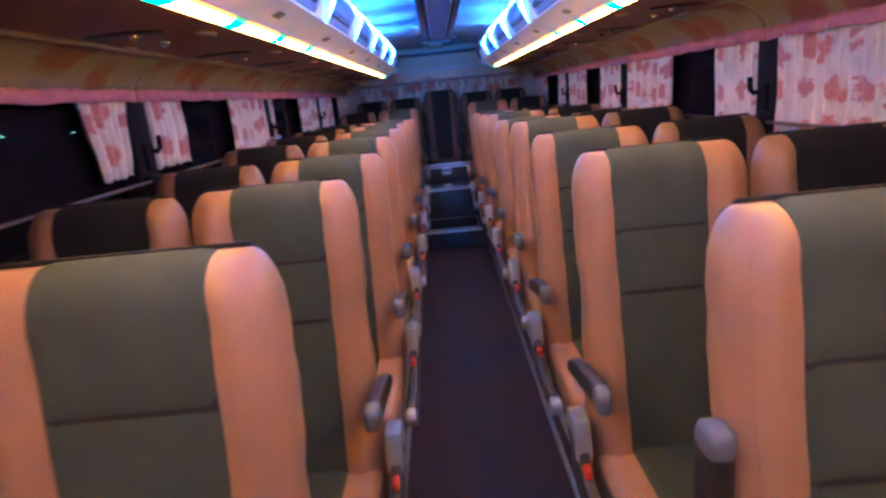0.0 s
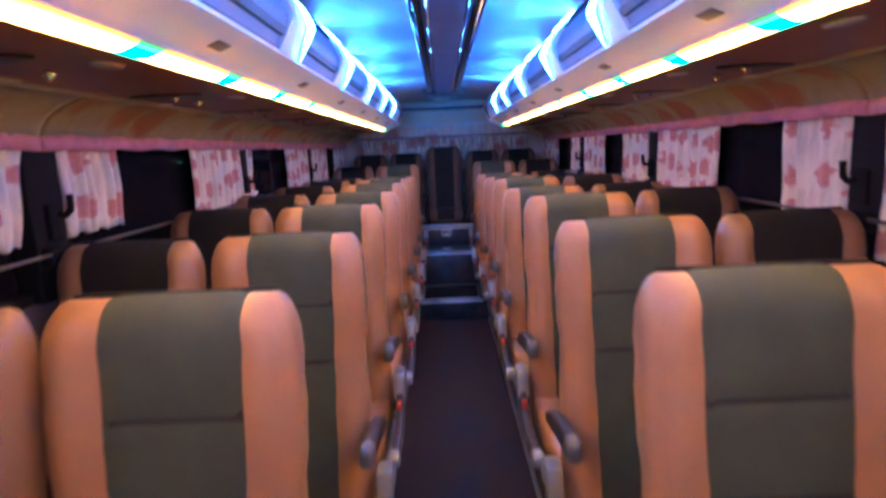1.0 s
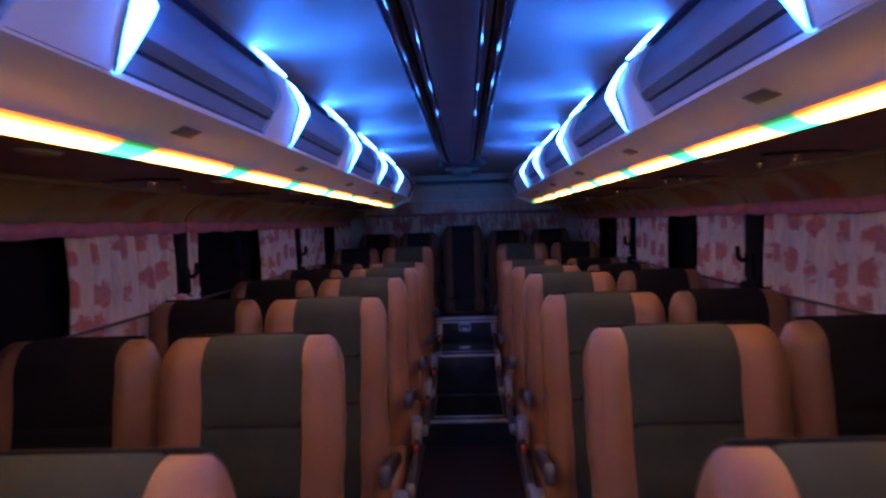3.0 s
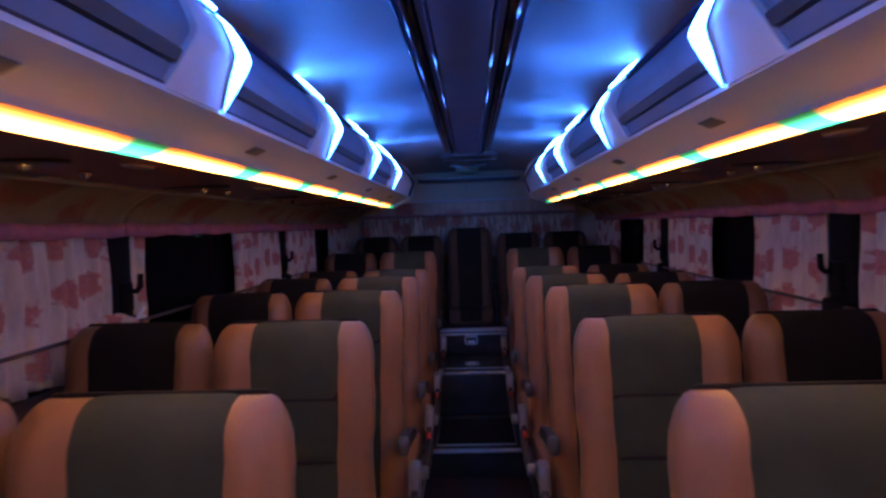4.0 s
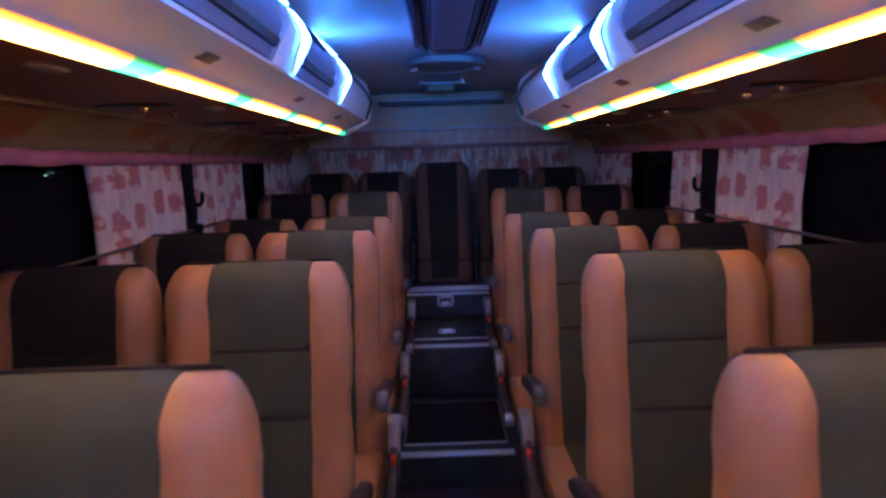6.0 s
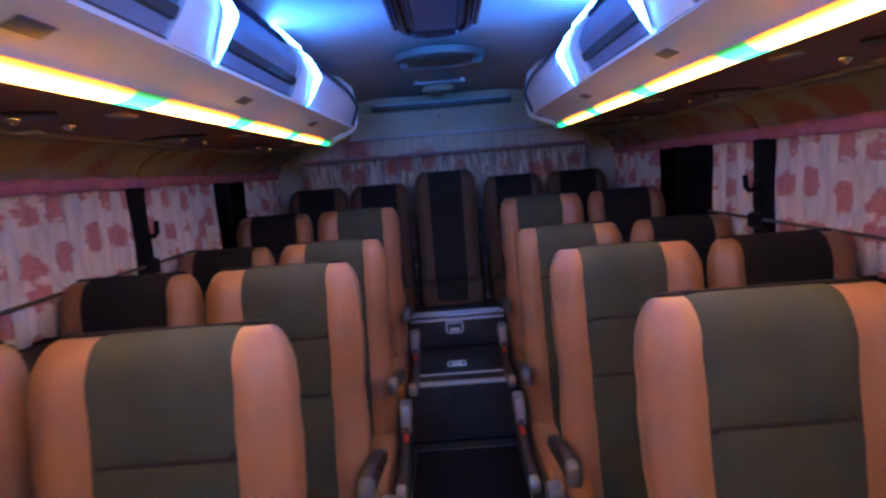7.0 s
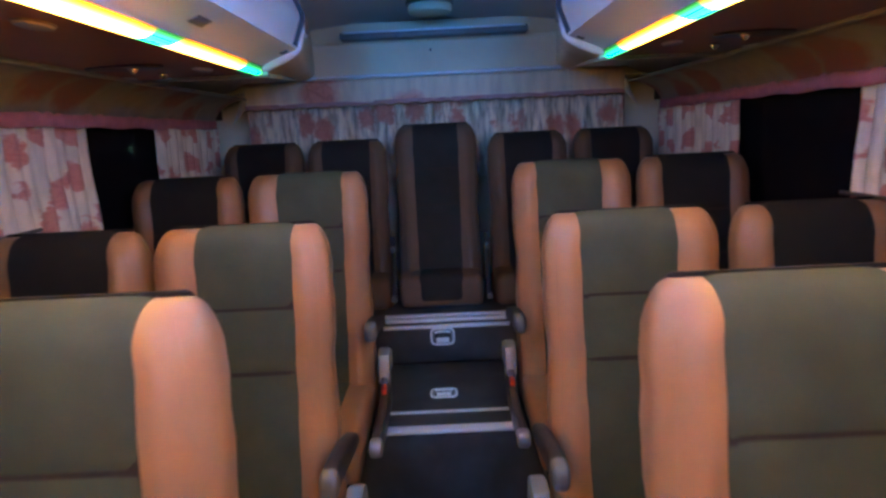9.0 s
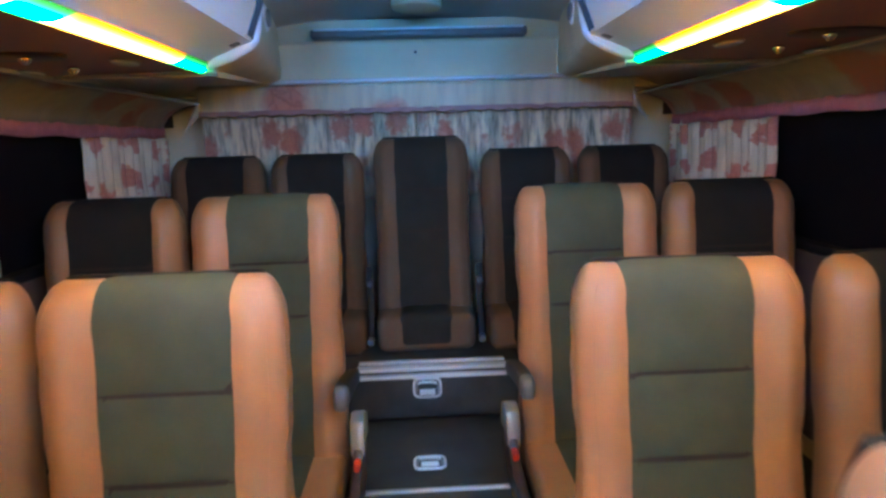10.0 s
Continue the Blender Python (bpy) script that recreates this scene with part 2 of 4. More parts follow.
def fade_up(m, z0, z1, low, high):
    """Glow made to grow with height, to keep the lamp's blue off the seats."""
    t = m.node_tree
    tc, sep, span = (t.nodes.new("ShaderNode" + k) for k in ("TexCoord", "SeparateXYZ", "MapRange"))
    t.links.new(tc.outputs["Object"], sep.inputs[0])
    t.links.new(sep.outputs["Z"], span.inputs["Value"])
    for key, v in zip(("From Min", "From Max", "To Min", "To Max"), (z0, z1, low, high)):
        span.inputs[key].default_value = v
    t.links.new(span.outputs["Result"], t.nodes["Emission"].inputs["Strength"])


fade_up(LAMP_GLOW, 1.80, 1.93, 0.38 * LAMP_POWER, 1.2 * LAMP_POWER)
ARC_GLOW = glow("blue_arc_glow", (0.055, 0.185, 1.0), LAMP_POWER * 1.3)


# ---- mesh helpers ----
def link(name, bm, mat, smooth=30):
    me = bpy.data.meshes.new(name)
    bmesh.ops.recalc_face_normals(bm, faces=bm.faces)
    bm.to_mesh(me)
    bm.free()
    me.materials.append(mat)
    if smooth:
        me.shade_smooth()
        me.set_sharp_from_angle(angle=radians(smooth))
    return new(name, me)


def part(name, bm, mat, parent, label="", smooth=30):
    ob = link(name, bm, mat, smooth)
    ob.parent = parent
    if label:
        ob["label"] = label
    return ob


def thing(name, place, label, category, group="", kind=""):
    ob = tagged(new(name), label, category, group, kind)
    ob.location = place
    ob.empty_display_size = 0.1
    return ob


def structure(name, bm, mat, label, category, smooth=30):
    return tagged(link(name, bm, mat, smooth), label, category, "", "structure")


def box(x0, x1, y0, y1, z0, z1, bevel=0.0, seg=2, bm=None):
    bm2 = bmesh.new()
    bmesh.ops.create_cube(bm2, size=1, matrix=Matrix.Translation(((x0 + x1) / 2, (y0 + y1) / 2, (z0 + z1) / 2)) @ Matrix.Diagonal((abs(x1 - x0), abs(y1 - y0), abs(z1 - z0), 1)))
    if bevel:
        bmesh.ops.bevel(bm2, geom=list(bm2.edges), offset=bevel, segments=seg, profile=0.5, affect="EDGES")
    if bm is None:
        return bm2
    return merge(bm, bm2)


def merge(bm, other):
    me = bpy.data.meshes.new("tmp")
    other.to_mesh(me)
    other.free()
    bm.from_mesh(me)
    bpy.data.meshes.remove(me)
    return bm


def rings(sections, cap=True, closed=True, bm=None):
    """A skin over a row of equal rings of points."""
    bm = bm or bmesh.new()
    vs = [[bm.verts.new(p) for p in s] for s in sections]
    n = len(vs[0])
    for a, b in zip(vs, vs[1:]):
        for i in range(n if closed else n - 1):
            bm.faces.new((a[i], a[(i + 1) % n], b[(i + 1) % n], b[i]))
    if cap and closed:
        bm.faces.new(vs[0])
        bm.faces.new(vs[-1])
    return bm


def along_y(profile, y0, y1, steps=1, cap=True, closed=True):
    """A profile of (x, z) drawn along y."""
    ys = [y0 + (y1 - y0) * i / steps for i in range(steps + 1)]
    return rings([[(x, y, z) for x, z in profile] for y in ys], cap, closed)


def tube(points, radius, n=8, bm=None):
    pts = [Vector(p) for p in points]
    secs = []
    for i, p in enumerate(pts):
        d = (pts[min(i + 1, len(pts) - 1)] - pts[max(i - 1, 0)]).normalized()
        side = d.cross(Vector((0, 0, 1)))
        if side.length < 1e-3:
            side = d.cross(Vector((1, 0, 0)))
        side.normalize()
        up = side.cross(d)
        secs.append([p + radius * (math.cos(6.2832 * k / n) * side + math.sin(6.2832 * k / n) * up) for k in range(n)])
    return rings(secs, bm=bm)


def disc(center, radius, height, n=20, axis="z", bevel=0.0, squash=1.0):
    bm = bmesh.new()
    turn = {"z": Matrix(), "x": Matrix.Rotation(radians(90), 4, "Y"), "y": Matrix.Rotation(radians(90), 4, "X")}[axis]
    bmesh.ops.create_cone(bm, cap_ends=True, segments=n, radius1=radius, radius2=radius, depth=height, matrix=Matrix.Translation(center) @ turn @ Matrix.Diagonal((1, squash, 1, 1)))
    if bevel:
        rim = [e for e in bm.edges if len(e.link_faces) == 2 and any(len(f.verts) > 4 for f in e.link_faces)]
        bmesh.ops.bevel(bm, geom=rim, offset=bevel, segments=2, profile=0.5, affect="EDGES")
    return bm


def plate(profile, x0, x1, bevel=0.004):
    """A flat piece with an outline of (y, z), thick from x0 to x1, its edges rounded."""
    bm = bmesh.new()
    f = bm.faces.new([bm.verts.new((x0, y, z)) for y, z in profile])
    g = bmesh.ops.extrude_face_region(bm, geom=[f])
    for v in (v for v in g["geom"] if isinstance(v, bmesh.types.BMVert)):
        v.co.x = x1
    if bevel:
        rim = [e for e in bm.edges if len({v.co.x for v in e.verts}) == 1]
        bmesh.ops.bevel(bm, geom=rim, offset=bevel, segments=2, profile=0.5, affect="EDGES")
    return bm


# ---- the bus body ----
FRONT, REAR = -3.2, 6.25
PLATFORM = 0.155
structure("floor", box(-1.3, 1.3, FRONT, REAR, -0.06, 0), FLOOR, "dark speckled carpet on the sunken aisle floor", "floor", 0)
for s in (-1, 1):
    side = "right" if s > 0 else "left"
    structure("platform_" + side, box(s * 0.335, s * 1.2, FRONT, REAR, 0.0, PLATFORM, 0.004), WALL, "dark carpeted platform under the seats beside the aisle", "platform", 0)
    e = thing("platform_edge_" + side, (s * 0.335, 0, 0), "pair of silver aluminium edge rails along the aisle", "edge rail", "", "structure")
    part("lower_rail", box(-s * 0.002, -s * 0.02, FRONT, 4.085, 0.002, 0.018, 0.003), RAIL, e)
    part("upper_rail", box(-s * 0.012, s * 0.014, FRONT, 4.085, PLATFORM + 0.002, PLATFORM + 0.014, 0.003), RAIL, e)
    # side wall below and above the windows
    structure("wall_" + side, box(s * 1.2, s * 1.3, FRONT, REAR, 0.0, 1.13), WALL, "dark cloth-covered side wall below the windows", "wall", 0)
    structure("wall_upper_" + side, box(s * 1.2, s * 1.3, FRONT, REAR, 1.61, 2.2), WALL, "dark wall above the windows behind the valance", "wall", 0)
structure("wall_front", box(-1.3, 1.3, FRONT - 0.1, FRONT, -0.06, 2.2), WALL, "plain dark bulkhead that closes the cabin", "wall", 0)
structure("wall_rear", box(-1.3, 1.3, REAR, REAR + 0.1, -0.06, 2.2), REAR_GREY, "plain grey rear wall behind the curtain", "wall", 0)
structure("roof", box(-1.3, 1.3, FRONT, REAR, 2.16, 2.2), WALL, "plain roof shell above the ceiling panels", "roof", 0)
structure("ground", box(-80, 80, -80, 80, -1.3, -1.2), NIGHT, "dark ground outside in the night", "ground", 0)

# ceiling: one shallow vault between the racks
prof = [(0.80 * i / 16, 2.075 - 0.035 * (abs(i) / 12) ** 2.2) for i in range(-16, 17)]
structure("ceiling", along_y(prof + [(x, z + 0.015) for x, z in reversed(prof)], FRONT, REAR), CEILING, "pale grey vinyl ceiling lit blue by the rack lamps", "ceiling", 40)

# pillars and window panes
PILLARS = ((-2.75, -2.60), (-1.03, -0.88), (0.69, 0.84), (2.42, 2.55), (4.12, 4.26))
for s in (-1, 1):
    side = "right" if s > 0 else "left"
    edges = [FRONT] + [v for p in PILLARS for v in p] + [REAR]
    for i in range(0, len(edges), 2):
        w = thing("window_%s_%d" % (side, i // 2 + 1), (s * 1.25, (edges[i] + edges[i + 1]) / 2, 1.13), "dark tinted window pane with the night behind it", "window", "", "structure")
        h = (edges[i + 1] - edges[i]) / 2
        pane = part("pane", box(-0.003, 0.003, -h, h, 0, 0.48), GLASS, w, "", 0)
        pane.visible_shadow = False
        part("frame", box(-s * 0.045, -s * 0.005, -h, h, 0.0, 0.03, 0.004), PILLAR, w)
    for a, b in PILLARS:
        p = thing("pillar", (s * 1.2, (a + b) / 2, 1.13), "black window pillar with a coat hook", "pillar", "window pillars", "structure")
        h = (b - a) / 2
        part("post", box(-s * 0.02, s * 0.07, -h, h, -0.005, 0.485, 0.012), PILLAR, p)
        hook = [(-s * 0.015, 0.02, 0.262), (-s * 0.032, 0.025, 0.245), (-s * 0.050, 0.03, 0.240), (-s * 0.062, 0.034, 0.255), (-s * 0.064, 0.036, 0.30)]
        part("coat_hook", tube(hook, 0.010), PILLAR, p)
        part("hook_base", box(-s * 0.034, -s * 0.012, -0.02, 0.045, 0.17, 0.275, 0.008), PILLAR, p)
        part("rod_bracket", box(-s * 0.05, -s * 0.01, -0.06, 0.06, 0.095, 0.155, 0.012), PILLAR, p)

    r = structure("curtain_rod", tube([(s * 1.158, FRONT, 1.265), (s * 1.158, 4.6, 1.265)], 0.006), ROD, "thin dull metal curtain rod along the windows", "rod")


# ---- curtains ----
def curtain(s, y0, y1, z0=1.572, z1=1.15, pinch=0.0, x=1.187):
    seed = random.random() * 9
    cols, rows_n = max(14, int((y1 - y0) / 0.008)), 9
    k = 2 * math.pi / 0.055
    secs = []
    for j in range(rows_n):
        v = j / (rows_n - 1)
        z = z0 + (z1 - z0) * v
        line = []
        for i in range(cols):
            u = i / (cols - 1)
            y = y0 + (y1 - y0) * u
            mid = (y0 + y1) / 2
            y = mid + (y - mid) * (1 - pinch * v)
            wave = 0.011 * math.sin(k * (y0 + (y1 - y0) * u) + seed + 0.6 * math.sin(3 * u + seed)) + 0.006 * math.sin(0.43 * k * u + 2 * seed + v)
            line.append((s * (x + wave), y + 0.006 * math.sin(7 * v + seed), z + 0.006 * math.sin(19 * u + seed) * v))
        secs.append(line)
    ob = link("window_curtain", rings(secs, closed=False), CURTAIN, 180)
    m = ob.modifiers.new("cloth", "SOLIDIFY")
    m.thickness = 0.002
    return ob


RIGHT_CURTAINS = ((-0.20, 0.697), (0.837, 1.185), (1.70, 2.41), (2.555, 3.07), (3.48, 4.11), (4.255, 4.59), (5.29, 6.12))
LEFT_CURTAINS = ((0.415, 0.68), (0.86, 1.165), (1.79, 2.41), (2.53, 2.63), (3.45, 4.125), (4.28, 4.93), (5.45, 6.1))
for s, spans in ((1, RIGHT_CURTAINS), (-1, LEFT_CURTAINS)):
    for a, b in spans:
        low = 1.30 if (s < 0 and a < 1.0) else 1.20 if b - a < 0.12 else 1.145
        c = curtain(s, a, b, z1=low if a < 5 else 1.26, pinch=0.45 if (s < 0 and a == 0.415) else 0.0)
        tagged(c, "pleated cream window curtain printed with rose-red flowers", "curtain", "window curtains")

bunch = thing("bunched_curtain", (-1.145, 2.38, 1.262), "end of a cream curtain bunched over the rod", "curtain")
secs = []
for i in range(15):
    u = i / 14
    h = 0.004 + 0.058 * math.sin(math.pi * min(1, u * 0.9 + 0.08)) ** 0.8 * (1 - 0.35 * u)
    d = 0.006 + 0.014 * math.sin(math.pi * u) ** 0.6
    ring = []
    for k in range(14):
        a = 2 * math.pi * k / 14
        ring.append((d * math.cos(a) * (1 + 0.25 * math.sin(5 * a + 9 * u)), -0.13 + 0.26 * u, 0.5 * h * (1 + math.sin(a)) * (1 + 0.06 * math.sin(23 * u))))
    secs.append(ring)
part("cloth", rings(secs), CURTAIN, bunch, "", 180)
part("clip", box(-0.004, 0.004, 0.13, 0.175, 0.012, 0.022, 0.003), WHITE, bunch, "small white plastic clip")
part("strap", tube([(0, 0.10, 0.0), (0, 0.14, 0.03), (0.004, 0.165, 0.05)], 0.006), WHITE, bunch, "short white strap")

# valances: flowered cloth drawn from the rack down to a pink hem above the windows
VAL = [(1.0, 1.706), (1.05, 1.699), (1.10, 1.678), (1.14, 1.652), (1.163, 1.622), (1.172, 1.598)]
for s in (-1, 1):
    cuts = [FRONT, -0.96, 0.765, 2.485, 4.19, 6.06]
    for a, b in zip(cuts, cuts[1:]):
        v = thing("window_valance", (s * 1.1, (a + b) / 2, 1.6), "flowered cloth valance with a pink hem above the window", "valance", "window valances")
        n = int((b - a) / 0.03)
        secs = []
        for i in range(n + 1):
            y = a + 0.0005 + (b - a - 0.001) * i / n
            w = 0.004 * math.sin(y * 17) + 0.003 * math.sin(y * 41 + 1)
            secs.append([(s * (x - 1.1) + s * w * j / 5, y - (a + b) / 2, z - 1.6) for j, (x, z) in enumerate(VAL)])
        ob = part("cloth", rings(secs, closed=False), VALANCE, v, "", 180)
        ob.modifiers.new("cloth", "SOLIDIFY").thickness = 0.002
        secs = []
        for i in range(n + 1):
            y = a + 0.0005 + (b - a - 0.001) * i / n
            w = 0.004 * math.sin(y * 17) + 0.003 * math.sin(y * 41 + 1) + 0.003 * math.sin(y * 90)
            secs.append([(s * (x - 1.1 + w), y - (a + b) / 2, z - 1.6 + 0.003 * math.sin(y * 23)) for x, z in ((1.168, 1.602), (1.166, 1.585), (1.170, 1.558))])
        ob = part("hem", rings(secs, closed=False), HEM, v, "plain pink hem", 180)
        ob.modifiers.new("cloth", "SOLIDIFY").thickness = 0.003
        part("top_bead", box(s * -0.108, s * -0.092, (a - b) / 2, (b - a) / 2, 0.097, 0.109, 0.004), TRIM, v, "pale top bead")

# ---- luggage racks ----
RACK_END = 4.95
LAMPS = {-1: [0.847 + 0.775 * k for k in range(-5, 5)], 1: [0.80 + 0.79 * k for k in range(-4, 2)] + [2.40, 3.215, 3.94]}
FACE = [(0.447, 1.782), (0.438, 1.805), (0.427, 1.833), (0.415, 1.862), (0.412, 1.876), (0.414, 1.89), (0.426, 1.918), (0.438, 1.942), (0.452, 1.957)]
TRIM_TOP = [(0.446, 1.964), (0.470, 1.988), (0.50, 2.020), (0.535, 2.046)]


def shift(profile, d):
    return [(x + d, z) for x, z in profile]


for s in (-1, 1):
    side = "right" if s > 0 else "left"
    rack = thing("luggage_rack", (0, 0, 0), "white overhead luggage rack with smoked doors and light strip", "luggage rack", "overhead racks")
    sx = lambda prof: [(s * x, z) for x, z in prof]
    # lip: the pale curved underside between the strip and the doors
    lip = [(0.5608, 1.729), (0.5575, 1.731), (0.553, 1.7355), (0.545, 1.740), (0.515, 1.7515), (0.485, 1.763), (0.46, 1.772), (0.447, 1.778), (0.445, 1.786), (0.455, 1.792), (0.60, 1.79), (0.60, 1.744), (0.5608, 1.7435)]
    part("lip", along_y(sx(lip), FRONT, RACK_END - 0.014), WHITE, rack)
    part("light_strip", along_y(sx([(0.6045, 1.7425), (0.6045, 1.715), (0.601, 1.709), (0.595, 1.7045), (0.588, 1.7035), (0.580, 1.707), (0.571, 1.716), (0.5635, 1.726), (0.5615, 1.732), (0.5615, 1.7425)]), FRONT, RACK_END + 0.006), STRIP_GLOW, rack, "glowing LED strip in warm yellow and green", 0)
    # doors, dividers and lamps
    ends = [FRONT] + LAMPS[s] + [RACK_END - 0.02]
    for i, (a, b) in enumerate(zip(ends, ends[1:])):
        last = i == len(ends) - 2
        f = shift(FACE, 0.012)
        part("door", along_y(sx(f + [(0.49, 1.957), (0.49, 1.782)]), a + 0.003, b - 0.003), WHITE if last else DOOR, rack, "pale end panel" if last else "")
        if not last:
            part("door_gap", along_y(sx([(0.456, 1.783), (0.4485, 1.785), (0.446, 1.792), (0.46, 1.794)]), a + 0.010, b - 0.188), GROOVE, rack, "dark gap under the door")
            part("door_rail", along_y(sx([(0.446, 1.822), (0.4335, 1.825), (0.4265, 1.844), (0.430, 1.848), (0.446, 1.848)]), a + 0.012, b - 0.165), GROOVE, rack, "dark door rail")
    for y in LAMPS[s]:
        secs = []
        for j, (x, z) in enumerate(FACE):
            v = j / (len(FACE) - 1)
            near = y - 0.190 + 0.055 * math.sin(v * math.pi * 0.55)
            far = y + 0.003 + 0.020 * (1 - abs(2 * v - 1) ** 1.3)
            secs.append([(s * x, near, z), (s * (x - 0.004), near + 0.012, z), (s * (x - 0.004), far - 0.01, z), (s * x, far, z), (s * (x + 0.03), far, z), (s * (x + 0.03), near, z)])
        part("divider", rings(secs), WHITE, rack, "pale curved divider between the doors")
        secs, backs, ridges = [], [], []
        for j in range(15):
            v = j / 14
            q = v * (len(FACE) - 1)
            k = min(int(q), len(FACE) - 2)
            x, z = (FACE[k][m] + (FACE[k + 1][m] - FACE[k][m]) * (q - k) for m in (0, 1))
            w = 0.001 + 0.036 * math.sin(math.pi * v) ** 1.2
            p = 0.0055 * math.sin(math.pi * v)
            yy = y + 0.003 + 0.022 * (1 - abs(2 * v - 1) ** 1.3)
            secs.append([(s * (x - 0.0050), yy - w, z), (s * (x - 0.0072 - p), yy - w * 0.5, z), (s * (x - 0.0094 - 2 * p), yy, z), (s * (x + 0.004), yy, z)])
            ridges.append([(s * (x - 0.0035), yy - w - 0.004, z), (s * (x - 0.0078), yy - w - 0.002, z), (s * (x - 0.0078), yy - w - 0.0005, z), (s * (x - 0.0035), yy - w - 0.0003, z)])
            backs.append([(s * (x + 0.001), yy, z), (s * (x + 0.001), yy + 0.003, z), (s * (x + 0.012), yy + 0.006, z), (s * (x + 0.004), yy, z)])
        part("crescent_lamp", rings(secs), LAMP_GLOW, rack, "crescent lamp glowing blue white", 0)
        # two added strips that hold the lamp's light back, front and rear
        part("lamp_front_stop", rings(ridges), DOOR, rack, "thin grey strip added to keep lamplight off the divider")
        part("lamp_rear_stop", rings(backs), DOOR, rack, "thin dark strip added to block lamplight to the rear")
        arc = []
        for j in range(11):
            v = j / 10
            q = v * 2.999
            k = int(q)
            x, z = (TRIM_TOP[k][m] + (TRIM_TOP[k + 1][m] - TRIM_TOP[k][m]) * (q - k) for m in (0, 1))
            x, z, w = x - 0.005, z + 0.004, 0.0006 + 0.0022 * math.sin(math.pi * v)
            arc.append([(s * (x + 0.006), y - w, z - 0.005), (s * x, y - w, z), (s * x, y + w, z), (s * (x + 0.006), y + w, z - 0.005)])
        part("arc_lamp", rings(arc), ARC_GLOW, rack, "thin arc lamp glowing blue", 0)
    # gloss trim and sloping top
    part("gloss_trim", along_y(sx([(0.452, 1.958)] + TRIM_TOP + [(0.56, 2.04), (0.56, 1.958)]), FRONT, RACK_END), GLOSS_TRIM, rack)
    # end frame, rounded
    outline = [(0.562, 1.718), (0.535, 1.727), (0.505, 1.739), (0.478, 1.752), (0.456, 1.766), (0.440, 1.784), (0.431, 1.82), (0.426, 1.87), (0.433, 1.93), (0.446, 1.985), (0.50, 2.035), (0.62, 2.035), (0.62, 1.718)]
    part("end_frame", rings([[(s * (x + d), y, z + 0.4 * d) for x, z in outline] for y, d in ((RACK_END - 0.016, 0.006), (RACK_END - 0.012, -0.004), (RACK_END - 0.004, -0.009), (RACK_END + 0.008, -0.009), (RACK_END + 0.016, -0.004), (RACK_END + 0.02, 0.004))]), WHITE, rack, "rounded white end frame", 40)
    part("end_gap", along_y(sx(shift(FACE, -0.0045) + [(0.47, 1.957), (0.47, 1.782)]), RACK_END - 0.024, RACK_END - 0.0165), GROOVE, rack, "dark gap at the end panel")
    bm = box(-0.013, 0.013, -0.016, 0.016, -0.0015, 0.004, 0.003)
    bmesh.ops.transform(bm, matrix=Matrix.Translation((s * 0.478, RACK_END - 0.055, 1.7645)) @ Matrix.Rotation(s * radians(23), 4, "Y"), verts=bm.verts)
    part("end_screw", bm, LATCH_GREY, rack, "dark square screw cap")
    part("end_plate", along_y(sx(shift(outline, 0.004)), RACK_END + 0.02, RACK_END + 0.04), REAR_GREY, rack, "grey end plate", 40)
    for k in range(-4, 5):
        y = (1.175 if s < 0 else 1.05) + (0.78 if s < 0 else 0.755) * k
        if y < RACK_END - 0.1:
            bm = box(-0.015, 0.015, -0.036, 0.036, -0.0015, 0.004, 0.001)
            bmesh.ops.transform(bm, matrix=Matrix.Translation((s * 0.505, y, 1.7545)) @ Matrix.Rotation(s * radians(23), 4, "Y"), verts=bm.verts)
            part("door_latch", bm, LATCH_GREY, rack, "small grey push latch")
    # flat panel under the rack, out to the valance
    under = [(0.606, 1.724), (0.608, 1.719), (0.616, 1.716), (0.64, 1.714), (0.70, 1.713), (0.85, 1.711), (1.0, 1.708), (1.2, 1.708), (1.2, 1.744), (0.606, 1.744)]
    structure("rack_panel_" + side, along_y(sx(under), FRONT, RACK_END + 0.04), BROWN_PANEL, "glossy brown panel under the luggage rack", "panel")
    near, far = RACK_END + 0.036, 6.082
    flat = [[(0.58, near, 1.70), (0.98, near, 1.70), (1.2, near, 1.70)], [(0.70, far, 1.786), (0.98, far, 1.785), (1.2, far, 1.70)]]
    bm = rings([[(s * x, y, z) for x, y, z in row] + [(s * x, y, z + 0.02) for x, y, z in reversed(row)] for row in flat])
    structure("rear_panel_" + side, bm, REAR_GREY, "plain grey panel rising beside the rear recess", "panel")
    back = [(0.79, 1.785), (0.76, 1.785), (0.71, 1.785), (0.665, 1.788), (0.64, 1.80), (0.633, 1.812), (0.63, 1.825), (0.628, 1.85), (0.628, 1.89), (0.63, 1.94), (0.632, 1.99), (0.64, 2.06), (0.80, 2.06), (0.80, 1.785)]
    rows_ = []
    for f in (0.0, 0.12, 0.3, 0.6, 1.0):
        rows_.append([(s * (a + (c - a) * f ** 0.9), near + (far - near) * f, b + (d - b) * f) for (a, b), (c, d) in zip(shift([(0.61, 1.700)] + outline, 0.004), back)])
    structure("recess_wall_" + side, rings(rows_), REAR_GREY, "grey flared side of the recess over the back row", "wall", 40)
    part("strip_cap", box(s * 0.558, s * 0.608, RACK_END + 0.018, RACK_END + 0.036, 1.706, 1.744, 0.003), WHITE, rack)
    structure("rack_bead_" + side, box(s * 0.56, s * 1.0, RACK_END + 0.034, RACK_END + 0.048, 1.700, 1.710, 0.003), TRIM, "pale bead across the end of the rack panel", "trim")
